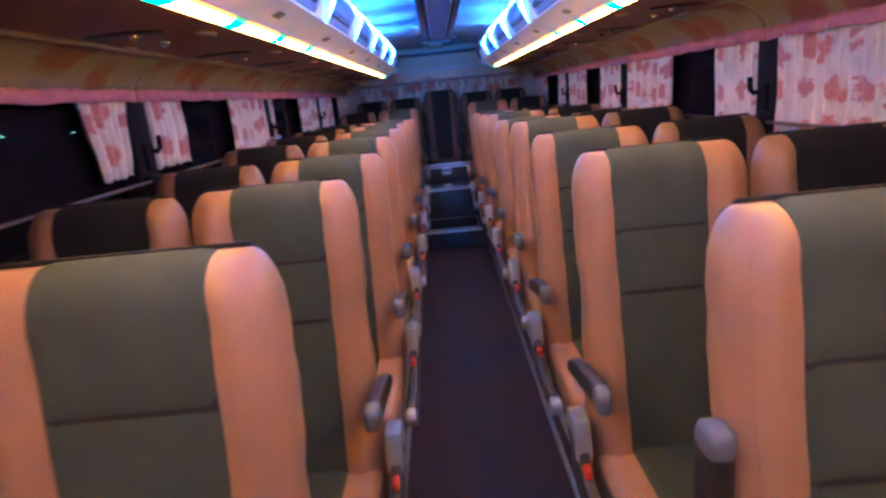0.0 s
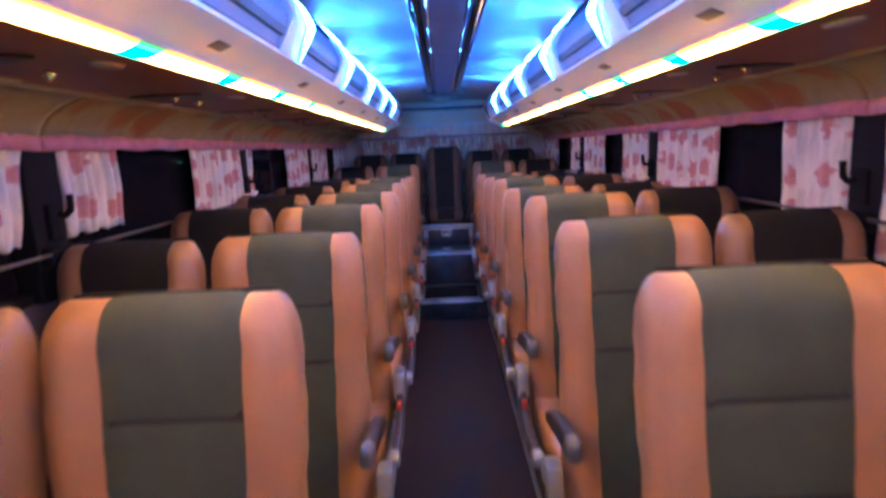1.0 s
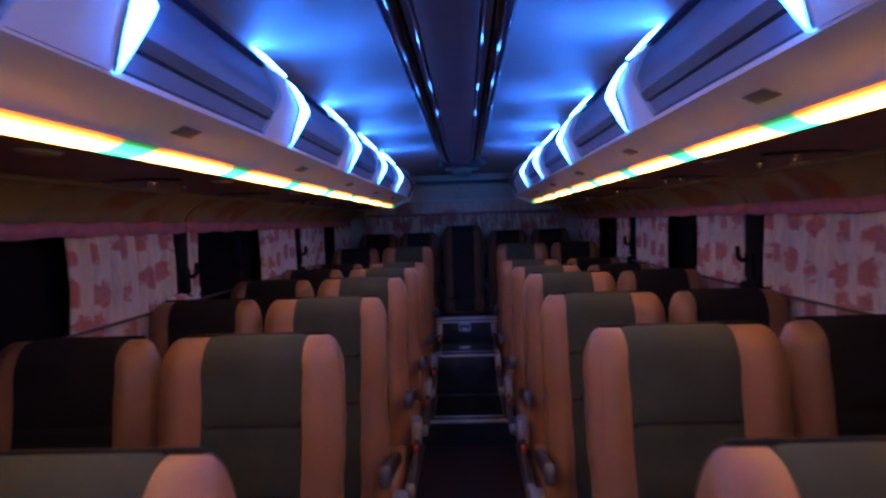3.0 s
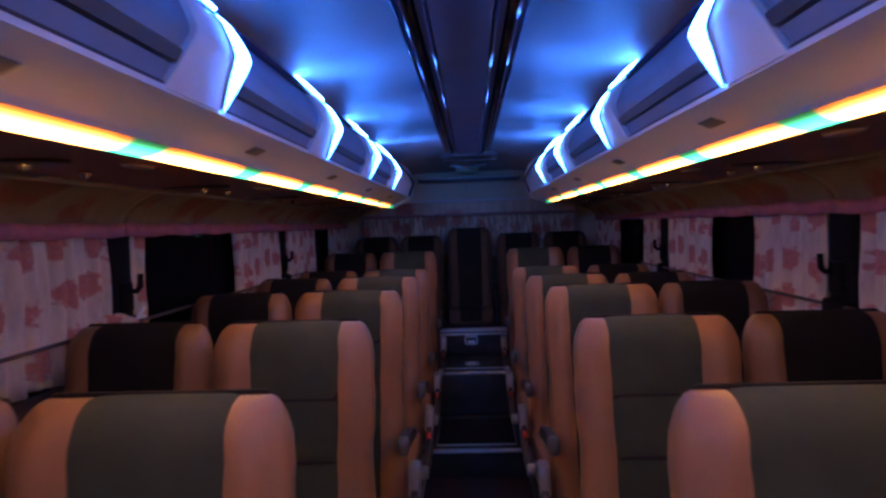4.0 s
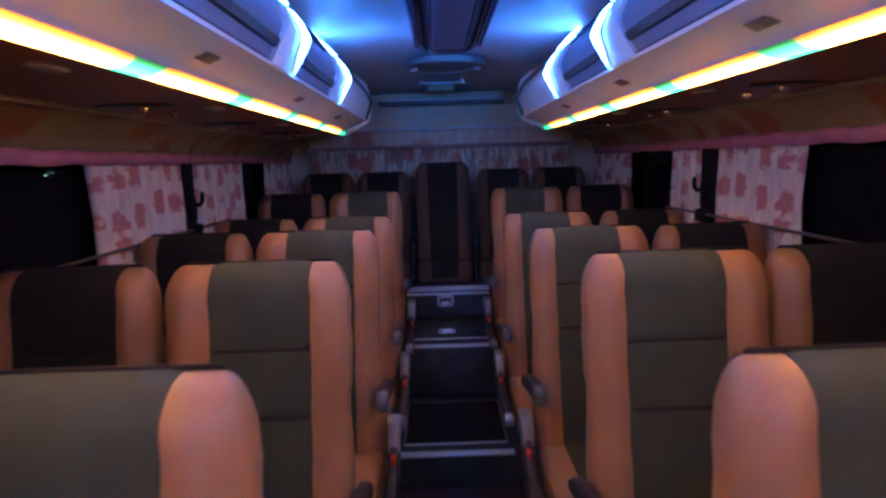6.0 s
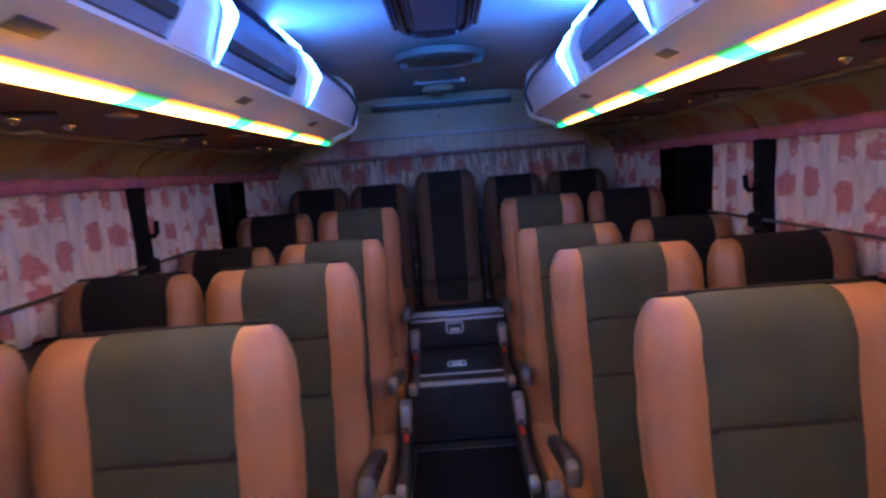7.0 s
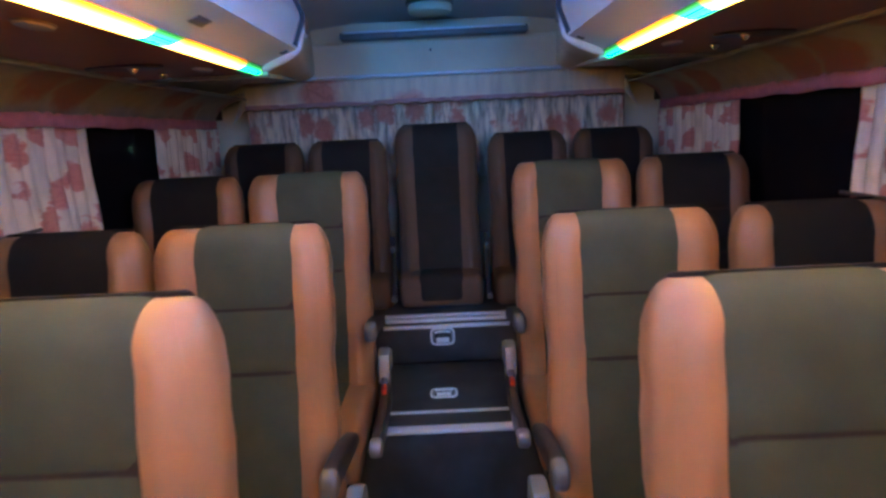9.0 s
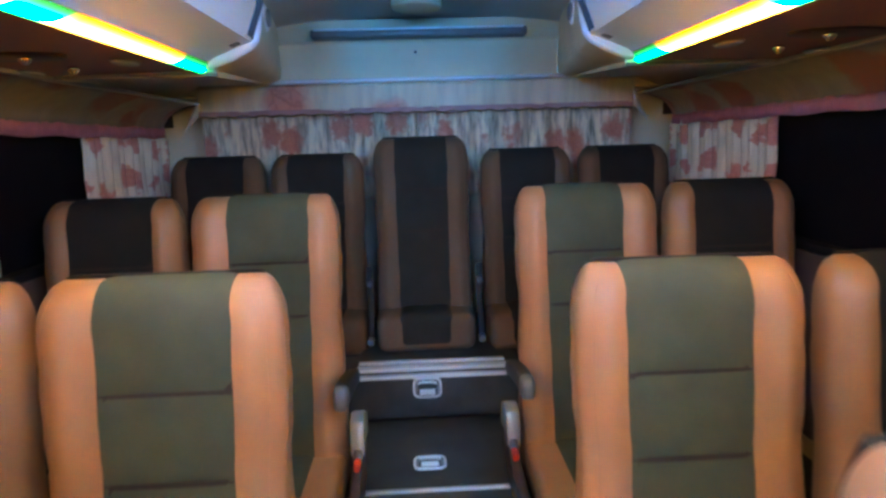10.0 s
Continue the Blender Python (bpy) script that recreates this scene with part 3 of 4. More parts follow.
    sp = thing("speaker", (s * 0.497, 5.3, 1.91), "small round white speaker on the recess wall", "speaker")
    part("ring", disc((0, 0, 0), 0.04, 0.02, 24, "x", 0.005), WHITE, sp)
    part("grille", disc((-s * 0.010, 0, 0), 0.028, 0.012, 20, "x", 0.003), GREY_PLASTIC, sp)
    # reading lights and air nozzles, one set a row
    for k in range(-4, 6):
        y = 0.94 + 0.752 * k if s > 0 else 1.044 + 0.746 * k
        u = thing("overhead_console", (s * 0.835, y - 0.15, 1.7115), "dark oval console with two silver air nozzles", "console", "overhead consoles")
        bm = disc((s * 0.035, 0.02, -0.002), 0.11, 0.010, 32, "z", 0.004, 0.5)
        part("base", bm, DARK_PLASTIC, u)
        for dy in (0.0, 0.175):
            nz = part("air_nozzle", disc((0, dy, -0.010), 0.0135, 0.014, 16, "z", 0.005), CHROME, u, "round silver air nozzle")
            part("nozzle_tip", disc((0, dy, -0.019), 0.008, 0.008, 12, "z", 0.004), CHROME, nz)
        for x, dy, r in ((0.70, 0.0, 1.0), (0.985, 0.11, 0.85)):
            if y + dy > RACK_END - 0.02:
                continue
            l = thing("reading_light", (s * x, y + dy, 1.713 if x < 0.8 else 1.7085), "white oval reading light lens, switched off", "reading light", "reading lights")
            bm = disc((0, 0, -0.003), 0.025 * r, 0.009, 20, "z", 0.004)
            bmesh.ops.scale(bm, vec=(1, 1.9, 1), verts=bm.verts)
            part("lens", bm, LENS, l)
            bm = disc((0, 0, 0), 0.028 * r, 0.006, 20, "z", 0.002)
            bmesh.ops.scale(bm, vec=(1, 1.85, 1), verts=bm.verts)
            part("bezel", bm, GREY_PLASTIC, l)

# ---- air duct under the middle of the ceiling ----
duct = thing("ceiling_duct", (0, 0, 1.95), "dark air duct with glossy blue-lit edges under the ceiling", "air duct")
half = [(0.062, 0.002), (0.066, 0.012), (0.085, 0.014), (0.09, 0.004), (0.112, 0.010), (0.135, 0.05), (0.15, 0.12)]


def duct_ring(y, f):
    r = [(x * f, z) for x, z in half]
    ring = [(-x, z) for x, z in reversed(r)] + r + [(0.15 * f, 0.14), (-0.15 * f, 0.14)]
    return [(x, y, z) for x, z in ring]


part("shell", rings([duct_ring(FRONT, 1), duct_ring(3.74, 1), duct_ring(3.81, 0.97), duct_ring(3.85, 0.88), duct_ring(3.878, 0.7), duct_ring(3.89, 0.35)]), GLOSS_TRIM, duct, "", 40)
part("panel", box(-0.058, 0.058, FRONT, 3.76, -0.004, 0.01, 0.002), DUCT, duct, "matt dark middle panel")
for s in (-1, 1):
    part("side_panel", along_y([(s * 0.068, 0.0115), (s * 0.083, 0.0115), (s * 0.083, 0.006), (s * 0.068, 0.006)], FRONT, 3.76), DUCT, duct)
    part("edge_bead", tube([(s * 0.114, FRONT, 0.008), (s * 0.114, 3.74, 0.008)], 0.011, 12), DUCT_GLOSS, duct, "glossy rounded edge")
    part("inner_bead", tube([(s * 0.0645, FRONT, 0.001), (s * 0.0645, 3.76, 0.001)], 0.004, 10), DUCT_GLOSS, duct, "thin glossy bead")

# ---- rear of the cabin ----
hatch = thing("ceiling_hatch", (0.01, 4.745, 2.05), "round roof hatch with a slim grey rim and two clips", "hatch")
part("cover", disc((0, 0, 0.005), 0.185, 0.03, 48, "z", 0.008), HATCH, hatch)
part("rim", rings([[((r) * math.cos(a), r * math.sin(a), z) for r, z in ((0.182, -0.012), (0.190, -0.020), (0.203, -0.016), (0.208, 0.012), (0.182, 0.012))] for a in [2 * math.pi * i / 48 for i in range(49)]], cap=False), GREY_PLASTIC, hatch, "slim grey rim")
for x in (-0.17, 0.17):
    part("clip", box(x - 0.02, x + 0.02, 0.03, 0.055, -0.03, -0.008, 0.004), GREY_PLASTIC, hatch)
for i in range(-6, 7):
    part("grille_slat", box(i * 0.022 - 0.006, i * 0.022 + 0.006, -0.10, -0.08, -0.014, -0.008, 0.002), GREY_PLASTIC, hatch)
bar = thing("grab_bar", (0, 5.55, 2.058), "short pale metal bar under the rear ceiling", "bar")
part("rail", box(-0.155, 0.155, -0.009, 0.009, -0.008, 0.006, 0.003), ALU, bar)
for x in (-0.135, 0.135):
    part("bracket", box(x - 0.01, x + 0.01, -0.006, 0.006, 0.005, 0.017, 0.002), ALU, bar)
lamp = thing("ceiling_lamp", (-0.01, 5.74, 2.045), "oval frosted ceiling lamp, switched off", "ceiling lamp")
bm = disc((0, 0, 0), 0.10, 0.05, 32, "z", 0.015)
part("cover", bm, REAR_GREY, lamp)
part("rim", disc((0, 0, 0.022), 0.11, 0.02, 32, "z", 0.006), GREY_PLASTIC, lamp)
# sloping panel over the rear window
head = [(6.082, 1.785), (6.078, 1.81), (6.05, 1.90), (6.035, 1.945), (6.02, 1.955), (6.10, 1.965), (6.11, 2.06), (6.24, 2.06), (6.24, 1.785)]
structure("rear_header", rings([[(-0.74, y, z), (0.74, y, z)] for y, z in head], cap=False, closed=False), REAR_GREY, "grey moulded header over the rear window", "panel")
for s in (-1, 1):
    side = "right" if s > 0 else "left"
    structure("header_end_" + side, box(s * 0.74, s * 1.2, 6.085, 6.20, 1.735, 1.80, 0.004), REAR_GREY, "grey end of the rear header", "panel")
trim = thing("header_shelf", (0, 0, 0), "narrow rounded shelf with a silver edge on the rear header, coloured dark for shade", "shelf", "", "structure")
# the shelf's dark colour stands for the shaded recess around its edge
part("shelf", box(-0.47, 0.47, 5.968, 6.105, 1.957, 1.996, 0.012, 3), CAP_GREY, trim)
part("edge", box(-0.455, 0.455, 5.962, 5.972, 1.988, 1.998, 0.003), ALU, trim, "thin silver edge")
part("screw", disc((-0.02, 6.047, 1.905), 0.006, 0.016, 10, "y", 0.002), DARK_PLASTIC, trim)
structure("header_bead", box(-0.99, 0.965, 6.040, 6.078, 1.780, 1.798, 0.005), WHITE, "pale bead over the rear pelmet", "trim")


def rear_sheet(x0, x1, z0, z1, y, amp, wave, droop=0.0):
    n = int((x1 - x0) / 0.008)
    secs = []
    for j in range(8):
        v = j / 7
        secs.append([(x0 + (x1 - x0) * i / n, y + amp * (0.4 + 0.6 * v) * (0.55 + 0.45 * math.sin(i * 0.037 + 2.0 * x0)) * math.sin(wave * i * 0.008 + 1.3 * math.sin(i * 0.06) + 2.1 * math.sin(i * 0.023 + 1)) + 0.004 * math.sin(i * 0.11 + v), z0 + (z1 - z0) * v + droop * math.sin(i * 0.21) * v) for i in range(n + 1)])
    return rings(secs, closed=False)


pel = thing("rear_pelmet", (0, 6.06, 1.78), "flat cream pelmet with red flowers over the rear window", "pelmet")
for nm, mat, sheet, lab in (("cloth", REAR_CLOTH, rear_sheet(-1.0, 0.975, -0.002, -0.118, 0, 0.004, 30, 0.003), ""), ("hem", REAR_HEM, rear_sheet(-1.003, 0.978, -0.112, -0.138, -0.006, 0.004, 60, 0.004), "dull pink gathered hem")):
    part(nm, sheet, mat, pel, lab, 180).modifiers.new("cloth", "SOLIDIFY").thickness = 0.003
trim_line = [(-1.0 + 1.975 * i / 160, -0.012 + 0.003 * math.sin(i * 1.7), -0.136 + 0.004 * math.sin(i * 0.9)) for i in range(161)]
part("gold_trim", tube(trim_line, 0.0022, 5), GOLD, pel, "thin gold thread along the hem")
for s in (-1, 1):
    x = -1.0 if s < 0 else 0.975
    net = [[(x, 0.0, -0.02 - 0.10 * v), (x + s * 0.035 * v, -0.005 + 0.006 * math.sin(9 * v), -0.03 - 0.13 * v), (x + s * 0.075 * v, 0.004 * math.sin(14 * v), -0.04 - 0.16 * v)] for v in [j / 8 for j in range(9)]]
    part("end_net", rings(net, closed=False), NET, pel, "pale net gathered at the end of the pelmet", 180).modifiers.new("cloth", "SOLIDIFY").thickness = 0.002
for x0, x1 in ((-1.01, -0.03), (-0.022, 0.99)):
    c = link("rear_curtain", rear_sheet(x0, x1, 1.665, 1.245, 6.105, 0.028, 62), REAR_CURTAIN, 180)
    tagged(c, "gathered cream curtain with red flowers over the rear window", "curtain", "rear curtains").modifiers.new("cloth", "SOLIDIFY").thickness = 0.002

# ---- steps up the aisle ----
def tread(name, y0, y1, z0, z1, half, label):
    st = thing(name, (0, y0, z0), label, "step", "aisle steps")
    part("block", box(-0.334, 0.334, 0.012, y1 - y0 + 0.012, 0.0, z1 - z0 - 0.006, 0.003), BLACK_PANEL, st)
    part("nosing", box(-half, half, -0.006, 0.036, z1 - z0 - 0.014, z1 - z0, 0.004), ALU, st, "silver aluminium nosing")
    return st


st = tread("aisle_step", 4.091, 4.772, 0.0, 0.175, 0.275, "low black step with a silver nosing")
part("mat", box(-0.25, 0.25, 0.12, 0.62, 0.169, 0.173, 0.002), BLACK_CLOTH, st)
part("mat_edge", box(-0.25, 0.25, 0.10, 0.112, 0.169, 0.176, 0.002), ALU, st)
for x in (-0.252, 0.252):
    part("mat_edge", box(x - 0.005, x + 0.005, 0.10, 0.61, 0.169, 0.1755, 0.002), RAIL, st)
part("mat_edge", box(-0.25, 0.25, 0.60, 0.61, 0.169, 0.1755, 0.002), RAIL, st)
st = tread("aisle_step", 4.772, 5.368, 0.175, 0.485, 0.264, "black step with a silver nosing and a latched lid")
part("lid_edge", box(-0.255, 0.255, 0.13, 0.145, 0.304, 0.311, 0.002), ALU, st)
st2 = tread("aisle_step", 5.368, 6.06, 0.485, 0.688, 0.280, "top black step with double silver nosing and a latch")
part("second_nosing", box(-0.276, 0.276, 0.05, 0.074, 0.197, 0.207, 0.003), ALU, st2)
part("riser_strip", box(-0.278, 0.278, -0.006, 0.012, 0.160, 0.176, 0.003), ALU, st2)


def latch(name, place, turn, parent_label):
    t = thing(name, place, parent_label, "latch", "floor latches")
    t.rotation_euler = (radians(turn), 0, 0)
    rim = [(0.050 * abs(math.cos(a)) ** 0.45 * (1 if math.cos(a) > 0 else -1), 0.037 * abs(math.sin(a)) ** 0.45 * (1 if math.sin(a) > 0 else -1), 0.004) for a in [2 * math.pi * (i + 0.5) / 40 for i in range(41)]]
    part("plate", box(-0.050, 0.050, -0.037, 0.037, 0.0, 0.004, 0.003), GREY_PLASTIC, t, "grey plate")
    part("frame", tube(rim, 0.0042, 8), BRIGHT, t, "bright rounded chrome frame", 60)
    part("cup", box(-0.036, 0.036, -0.026, 0.016, 0.002, 0.0055, 0.002), DARK_PLASTIC, t, "dark finger cup")
    part("handle", box(-0.029, 0.029, -0.027, -0.004, 0.004, 0.012, 0.003), BRIGHT, t, "bright zinc pull handle")
    part("upper_bar", tube([(-0.034, 0.018, 0.006), (-0.02, 0.024, 0.007), (0.02, 0.024, 0.007), (0.034, 0.018, 0.006)], 0.0045, 8), BRIGHT, t, "curved zinc bar")


latch("step_latch", (-0.02, 5.375, 0.605), 90, "chrome latch with a pull handle on the riser")
latch("step_latch", (-0.02, 5.06, 0.480), 0, "chrome latch with a pull handle in the step lid")
structure("rear_platform", box(-1.2, 1.2, 5.44, REAR, 0.156, 0.60), WALL, "dark raised platform under the back row", "platform", 0)

# ---- seats ----
TOP, HIP = 1.144, 0.27
ROLL_UP, ROLL_BACK, BACK_UP, BACK_IN = 0.062, 0.056, 0.045, 0.026


def back_at(h, top, w):
    """Front y, back y, half width and the lean of the rounded top at a height."""
    f = (h - HIP) / (top - HIP)
    yf = -0.036 - 0.155 * (1 - f) + 0.012 * math.sin(math.pi * min(1.0, f))
    deep = 0.120 - 0.030 * f
    g = min(1.0, max(0.0, (h - top + ROLL_UP) / ROLL_UP))
    b = min(1.0, max(0.0, (h - top + BACK_UP) / BACK_UP))
    c = min(1.0, max(0.0, (h - top + 0.105) / 0.105))
    front = yf + ROLL_BACK * (1 - math.sqrt(1 - g * g))
    back = yf + deep - BACK_IN * (1 - math.sqrt(1 - b * b))
    wide = w * (1.0 - 0.035 * math.exp(-((f - 0.56) / 0.15) ** 2)) - 0.046 * (1 - math.sqrt(1 - c * c)) ** 0.9
    wide += 0.0018 * math.sin(29 * h + 0.7) + 0.0012 * math.sin(61 * h)
    return front, back, wide, math.asin(g)


def back_point(x, h, top, w, front=True, off=0.0):
    """A point of the backrest's skin at a height, on its front with the two side bolsters or on its back."""
    yf, yb, hw, lean = back_at(h, top, w)
    mid, u = (yf + yb) / 2, min(1.0, abs(x) / hw)
    if not front:
        return (x, mid + (yb - mid) * max(0.0, 1 - u ** 7) ** (1 / 7) + off, h)
    f = (h - HIP) / (top - HIP)
    swell = (0.013 + 0.007 * math.exp(-((f - 0.80) / 0.14) ** 2) + 0.007 * math.exp(-((f - 0.25) / 0.2) ** 2)) * math.cos(lean) ** 0.7
    bump = swell * math.exp(-((u - 0.76) / 0.15) ** 2)
    k = max(0.0, 1 - u ** 4.2) ** (1 / 3.2)
    return (x, mid - (mid - yf) * k - bump * k ** 0.5 - off * math.cos(lean), h + off * math.sin(lean))


def heights(h0, top, n=18):
    """Heights that crowd towards the rounded top."""
    flat = [h0 + (top - ROLL_UP - h0) * i / n for i in range(n)]
    return flat + [top - ROLL_UP + ROLL_UP * math.sin(math.pi / 2 * i / 9) for i in range(10)]


def back_body(top, w):
    secs = []
    for h in heights(HIP, top):
        hw = back_at(h, top, w)[2]
        xs = [hw * math.sin(math.pi / 2 * (-1 + 2 * i / 36)) for i in range(37)]
        secs.append([back_point(x, h, top, w, True) for x in xs] + [back_point(x, h, top, w, False) for x in reversed(xs[1:-1])])
    return rings(secs)


def back_shell(top, w):
    """The hard shell behind the upholstery, its rim just showing over the top and the shoulders."""
    secs = []
    for h in [HIP + 0.02 + (top - 0.072 - HIP) * i / 10 for i in range(11)] + [top - 0.052 + 0.042 * math.sin(math.pi / 2 * i / 7) for i in range(1, 8)]:
        hw = back_at(h, top, w)[2] - 0.009
        f = (h - HIP) / (top - HIP)
        y = 0.084 - 0.155 * (1 - f) + 0.012 * math.sin(math.pi * f) - 0.030 * f
        secs.append([(hw, y - 0.030, h), (hw, y - 0.004, h), (hw - 0.012, y + 0.008, h), (-hw + 0.012, y + 0.008, h), (-hw, y - 0.004, h), (-hw, y - 0.030, h)])
    return rings(secs)


def back_panel(h0, h1, top, w, wrap=False, swell=0.0045, lift=0.001, hw=0.126, x0=0.0):
    if wrap:
        hs = [h0 + (top - ROLL_UP - h0) * i / 8 for i in range(8)] + [top - ROLL_UP + ROLL_UP * math.sin(math.pi / 2 * i / 9) for i in range(10)]
        st = [(h, True) for h in hs] + [(top - BACK_UP * (1 - math.cos(math.pi / 2 * i / 5)), False) for i in range(1, 6)]
    else:
        st = [(h0 + (h1 - h0) * i / 10, True) for i in range(11)]
    secs, n = [], 14
    for j, (h, fr) in enumerate(st):
        edge = min(1.0, j / 1.6) if wrap else min(1.0, j / 1.6, (len(st) - 1 - j) / 1.6)
        half_w = hw * (1 - 0.07 * (1 - (h - HIP) / (top - HIP))) + 0.0014 * math.sin(37 * h) + 0.0009 * math.sin(83 * h + 1)
        line = []
        for i in range(n + 1):
            u = -1 + 2 * i / n
            e2 = min(1.0, (1 - abs(u)) / 0.16)
            off = lift + swell * math.sqrt(max(0.0, edge)) * math.sqrt(e2) * (0.8 + 0.2 * math.cos(u * 1.5))
            line.append(back_point(x0 + u * half_w, h, top, w, fr, off))
        secs.append(line)
    bm = rings(secs, closed=False)
    # skirt down into the body
    rim = [e for e in bm.edges if e.is_boundary]
    g = bmesh.ops.extrude_edge_only(bm, edges=rim)
    for v in (v for v in g["geom"] if isinstance(v, bmesh.types.BMVert)):
        v.co.y += 0.008
    return bm


def sweep(path, x, n=16, square=0.75):
    """A padded bar along rows of (y, z, half width, half height), with rounded ends."""
    secs = []
    for y, z, a, b in path:
        ring = []
        for k in range(n):
            t = 2 * math.pi * k / n
            c, d = math.cos(t), math.sin(t)
            ring.append((x + a * abs(c) ** square * (1 if c >= 0 else -1), y, z + b * abs(d) ** square * (1 if d >= 0 else -1)))
        secs.append(ring)
    return rings(secs)


def arm(parent, s):
    """Armrest, side panel and recline button on the aisle side; s points to the aisle."""
    x = s * 0.246
    pad = [(-0.015, 0.560, 0.015, 0.016), (-0.05, 0.576, 0.018, 0.024), (-0.12, 0.596, 0.0195, 0.028), (-0.22, 0.618, 0.020, 0.030), (-0.29, 0.628, 0.020, 0.031), (-0.318, 0.629, 0.020, 0.031)]
    a = part("armrest", sweep(pad, x, 20, 0.55), ARM_GREY, parent, "dark padded armrest", 50)
    cap = [(-0.316, 0.629, 0.0208, 0.0318), (-0.332, 0.628, 0.0208, 0.0316), (-0.344, 0.626, 0.0195, 0.029), (-0.352, 0.623, 0.015, 0.022), (-0.356, 0.621, 0.007, 0.011)]
    part("end_cap", sweep(cap, x, 20, 0.6), CAP_GREY, a, "grey rounded end cap", 50)
    xs = s * 0.266
    side = [(-0.100, 0.450), (-0.115, 0.485), (-0.150, 0.495), (-0.185, 0.480), (-0.205, 0.430), (-0.235, 0.375), (-0.360, 0.335), (-0.500, 0.355), (-0.545, 0.340), (-0.550, 0.310), (-0.520, 0.285), (-0.360, 0.265), (-0.160, 0.275), (-0.100, 0.330)]
    p = part("side_panel", plate(side, xs - 0.014, xs + 0.014, 0.006), DARK_PLASTIC, parent)
    hood = [(-0.095, 0.420), (-0.105, 0.485), (-0.145, 0.504), (-0.190, 0.490), (-0.212, 0.440), (-0.215, 0.390), (-0.190, 0.380), (-0.175, 0.430), (-0.155, 0.455), (-0.130, 0.440), (-0.120, 0.400)]
    part("hood", plate(hood, xs - 0.023, xs + 0.023, 0.011), SILVER, p, "silver curved hood")
    part("tip", disc((xs, -0.535, 0.322), 0.03, 0.04, 18, "x", 0.01), SILVER, p, "round silver tip")
    part("recline_button", box(xs - 0.010, xs + 0.010, -0.260, -0.218, 0.367, 0.392, 0.006), RED, p, "red recline button")
    part("pivot", disc((xs, -0.38, 0.30), 0.024, 0.034, 16, "x", 0.006), GREY_PLASTIC, p)


def seat(name, place, aisle, label, group, top=TOP, w=0.224, hw=0.125, leg_on=None, x0=0.0, deep=0.60, high=0.0, hide=None, cloth=GREY, word="olive grey"):
    e = thing(name, place, label, "seat", group)
    part("backrest", back_body(top, w), hide or ORANGE, e, "", 60)
    part("seam_backing", back_panel(HIP + 0.10, top, top, w, True, 0.0008, 0.0005, hw, x0), SEAM, e, "", 60)
    k = top / TOP
    part("back_shell", back_shell(top, w), SHELL, e, "dark hard shell behind the backrest", 40)
    half = w - 0.047
    rim = [(-half - 0.007, back_at(top - 0.022, top, w)[1] - 0.006, top - 0.022)]
    rim += [(half * math.sin(math.pi / 2 * (-1 + 2 * i / 20)), back_at(top - 0.002, top, w)[1] - 0.004, top + 0.0015) for i in range(21)]
    rim.append((half + 0.007, rim[0][1], top - 0.022))
    part("shell_rim", tube(rim, 0.006, 6), SHELL, e, "thin black rim over the top of the backrest", 60)
    for q in (-1, 1):
        line = []
        for h in heights(HIP + 0.12, top - 0.012, 14)[:-3]:
            line.append(back_point(q * 0.885 * back_at(h, top, w)[2], h, top, w, True, 0.0))
        part("bolster_seam", tube(line, 0.0009, 5), hide or ORANGE, e, "stitched seam down the bolster", 60)
    part("lumbar_panel", back_panel(HIP + 0.10, 0.787 * k, top, w, False, hw=hw, x0=x0), cloth, e, word + " fabric lumbar panel", 60)
    part("shoulder_panel", back_panel(0.7915 * k, 0.946 * k, top, w, False, hw=hw, x0=x0), cloth, e, word + " fabric shoulder panel", 60)
    part("head_panel", back_panel(0.9505 * k, top, top, w, True, hw=hw, x0=x0), cloth, e, word + " fabric head panel", 60)
    c = part("cushion", box(-w + 0.004, w - 0.004, -deep, -0.09, 0.225 + high, 0.372 + high, 0.035, 4), hide or ORANGE, e, "", 60)
    part("cushion_panel", box(x0 - hw, x0 + hw, -deep - 0.006, -0.12, 0.245 + high, 0.381 + high, 0.03, 4), cloth, c, word + " fabric seat panel", 60)
    part("base", box(-w + 0.03, w - 0.03, 0.08 - deep, -0.08, 0.15, 0.23 + high, 0.01), DARK_PLASTIC, e)
    if aisle:
        arm(e, aisle)
    if leg_on:
        x = leg_on * 0.165
        for y0, y1 in ((-0.12, -0.08), (-0.14, -0.27), (-0.40, -0.29), (-0.44, -0.50)):
            part("leg", tube([(x, y0, 0.165), (x, y1, 0.006)], 0.0065), RAIL, e, "slim silver strut")
        part("foot", box(x - 0.012, x + 0.012, -0.53, -0.05, 0.0, 0.010, 0.003), RAIL, e)
        part("side_rail", box(x - 0.008, x + 0.008, -0.53, -0.05, 0.158, 0.172, 0.003), RAIL, e)
    return e


AISLE, WINDOW, PITCH = 0.504, 0.953, 0.73
LABEL = "orange leather coach seat with olive grey panels"
# seats are not all slid and reclined alike
SHIFTS = {-1: [(-0.011, 0.002, 0), (-0.016, 0.057, -0.017), (0.003, 0.031, -0.015), (-0.004, -0.006, 0.003), (0.006, -0.033, 0.003), (0.001, 0.003, 0.002), (0.005, -0.017, -0.005), (0.003, -0.004, -0.024), (0.008, -0.009, 0.06)],
          1: [(0.008, -0.023, 0.003), (-0.004, 0.017, -0.004), (-0.003, 0.002, -0.005), (0, -0.058, 0.012), (0, 0.003, -0.011), (0.011, -0.009, 0.001), (0.003, 0.033, -0.024), (-0.017, 0.013, -0.031), (-0.007, 0.009, 0.061)]}
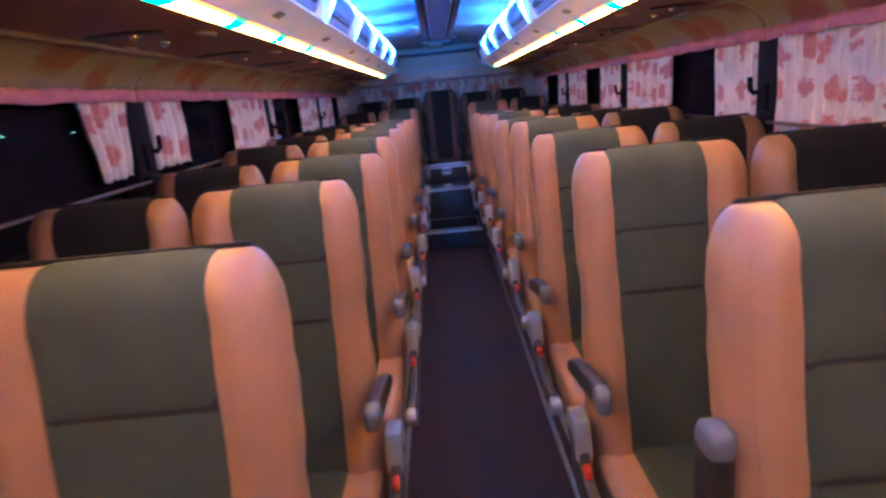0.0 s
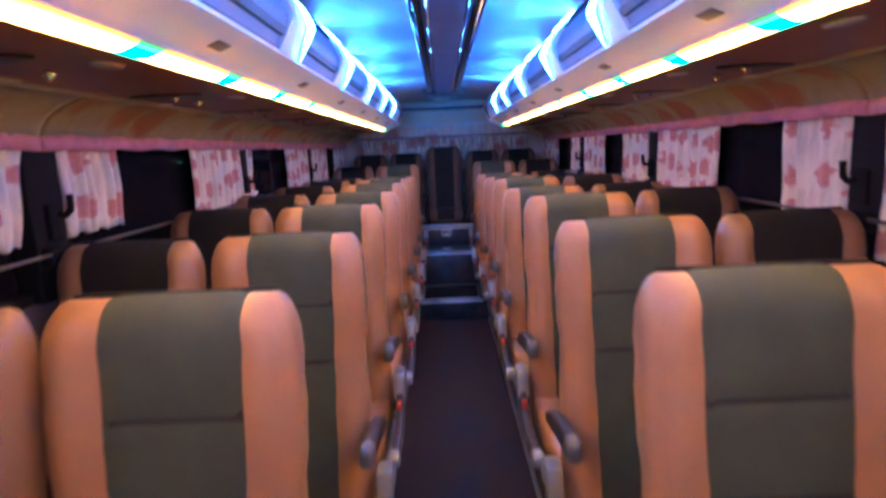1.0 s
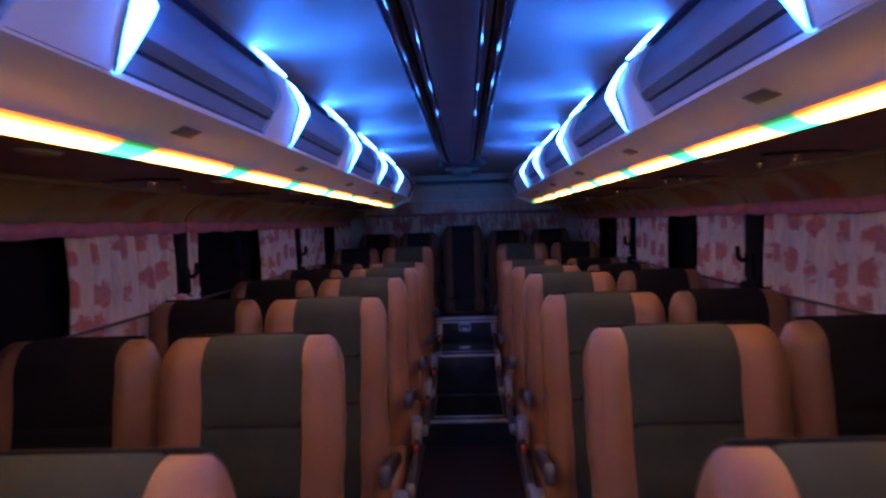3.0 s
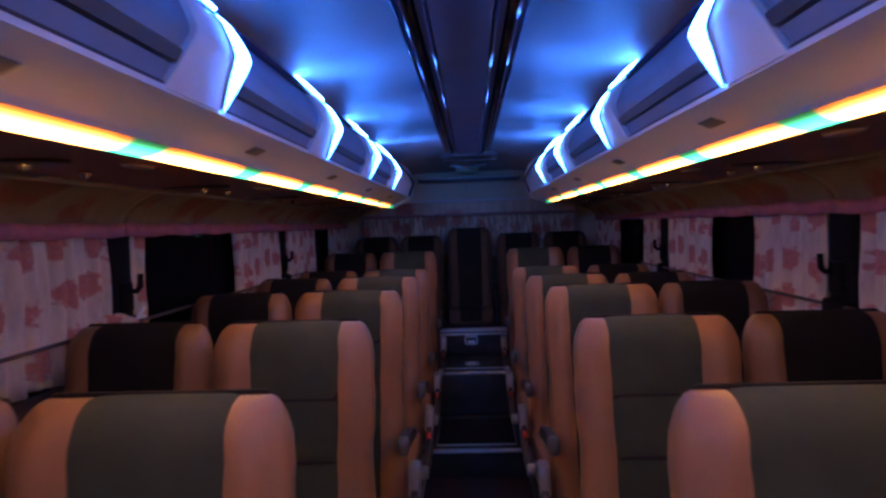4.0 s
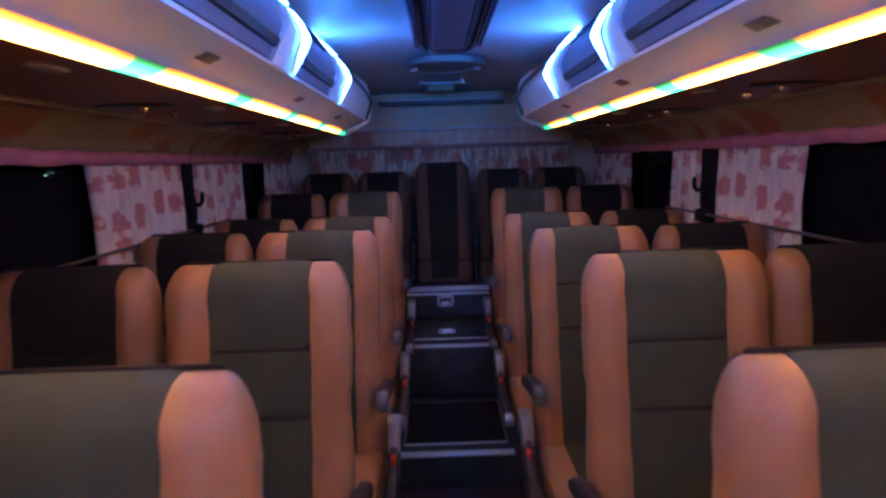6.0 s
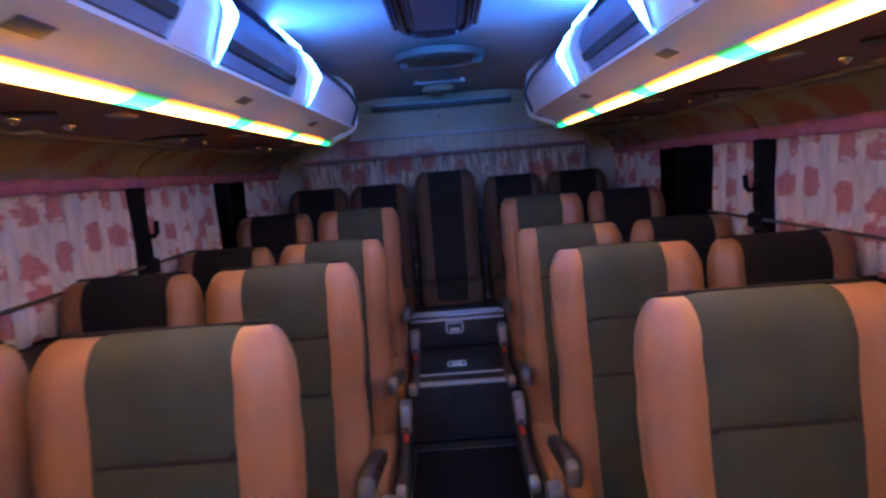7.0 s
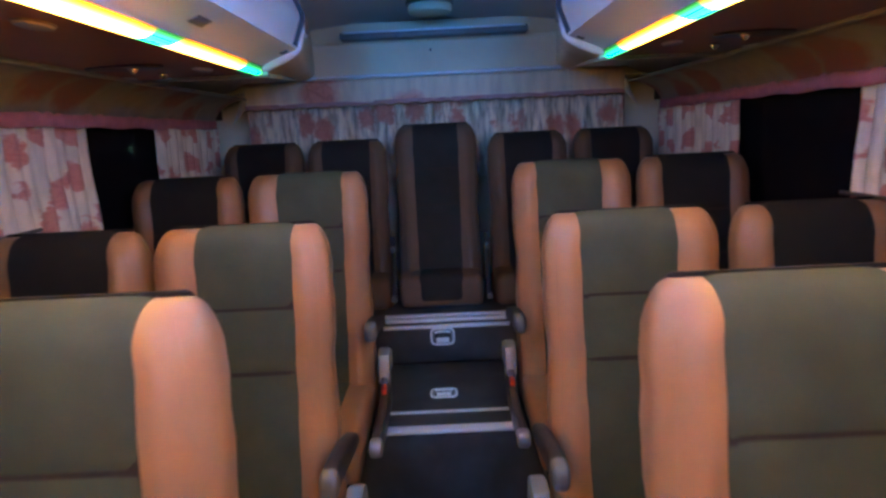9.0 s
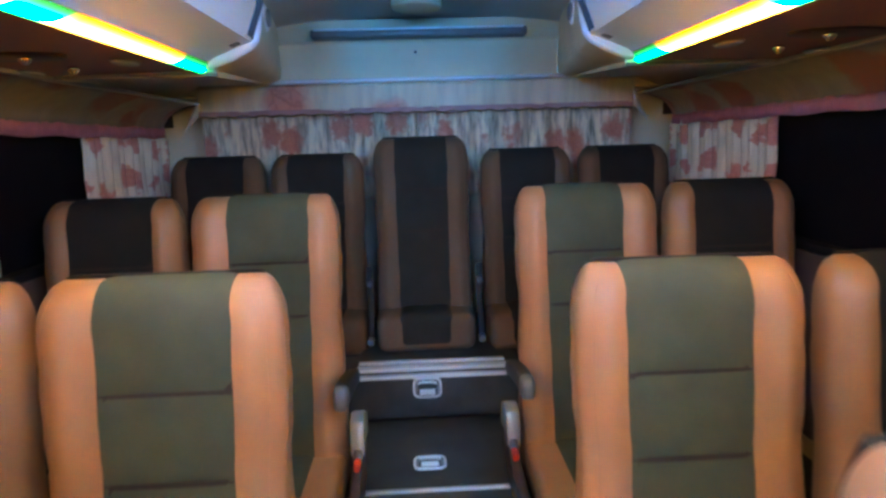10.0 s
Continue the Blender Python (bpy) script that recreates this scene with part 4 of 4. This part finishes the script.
rows_y = [(PITCH * k, PLATFORM) for k in range(-1, 7)] + [(5.123, PLATFORM)]
for s in (-1, 1):
    a = seat("coach_seat", (s * AISLE + SHIFTS[s][0][0], rows_y[0][0] + SHIFTS[s][0][1], PLATFORM), -s, LABEL + ", aisle armrest", "aisle seats", hw=0.121, leg_on=-s, x0=-s * 0.016)
    b = seat("coach_seat", (s * WINDOW, rows_y[0][0], PLATFORM), 0, "orange leather coach seat beside the window, coloured darker for shade", "window seats", w=0.207, leg_on=s, x0=-s * 0.008, hide=SHADED_WINDOW_HIDE, cloth=SHADED_FABRIC, word="shaded")
    for (y, z), (dx, dy, dz) in zip(rows_y[1:], SHIFTS[s][1:]):
        copy_thing(a, Matrix.Translation((s * AISLE + dx, y + dy, z + dz)))
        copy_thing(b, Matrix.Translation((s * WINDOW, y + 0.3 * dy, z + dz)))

    if s > 0:
        # the foremost armrest on this side is folded up
        rest = next(o for o in a.children if o.name.startswith("armrest"))
        rest.matrix_basis = Matrix.Translation((0.012, -0.04, 0.537)) @ Matrix.Rotation(radians(-84), 4, "X") @ Matrix.Translation((0, 0.03, -0.60))

# the back row of five
BACK_Y, BACK_Z = 5.75, 0.342
BACK_LABEL = "back row seat, its leather and panels coloured darker for shade"
side_seat = seat("back_row_seat", (-0.84, BACK_Y, BACK_Z), 0, BACK_LABEL, "back row seats", 1.125, 0.191, 0.113, deep=0.30, high=0.14, hide=SHADED_BACK_HIDE, cloth=SHADED_FABRIC, word="shaded")
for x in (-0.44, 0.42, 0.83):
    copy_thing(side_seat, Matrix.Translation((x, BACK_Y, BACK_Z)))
seat("back_row_seat", (-0.015, BACK_Y - 0.01, BACK_Z), 0, "taller middle seat of the back row, coloured darker for shade", "back row seats", 1.183, 0.196, 0.106, deep=0.27, high=0.14, hide=SHADED_BACK_HIDE, cloth=SHADED_DIM_FABRIC, word="dark grey")
for x in (-0.235, 0.205):
    h = thing("seat_hinge", (x, BACK_Y - 0.13, BACK_Z + 0.42), "dark armrest hinge with small grey knobs between the seats", "hinge", "back row hinges")
    part("bar", tube([(0, -0.06, -0.02), (0, -0.02, 0.1), (0, 0.0, 0.26)], 0.014), ARM_GREY, h)
    part("knob", disc((0, -0.03, 0.20), 0.014, 0.04, 16, "y", 0.006), CAP_GREY, h, "small grey knob")
    part("lower_knob", disc((0, -0.10, -0.02), 0.015, 0.04, 16, "y", 0.006), CAP_GREY, h, "small grey knob")

# ---- two lamps far off in the night outside ----
LANTERN = glow("lantern_glow", (0.55, 1.0, 0.95), 45.0)
for x, y, z in ((-25.0, 39.3, 1.37), (-25.0, 32.6, 1.52)):
    l = thing("street_lamp", (x, y, -1.2), "small lit lamp post far away in the night", "street lamp", "far street lamps")
    part("pole", tube([(0, 0, 0), (0, 0, z + 1.15)], 0.05), PILLAR, l)
    part("lantern", disc((0, 0, z + 1.2), 0.06, 0.07, 12, "z", 0.02), LANTERN, l, "pale glowing lantern")
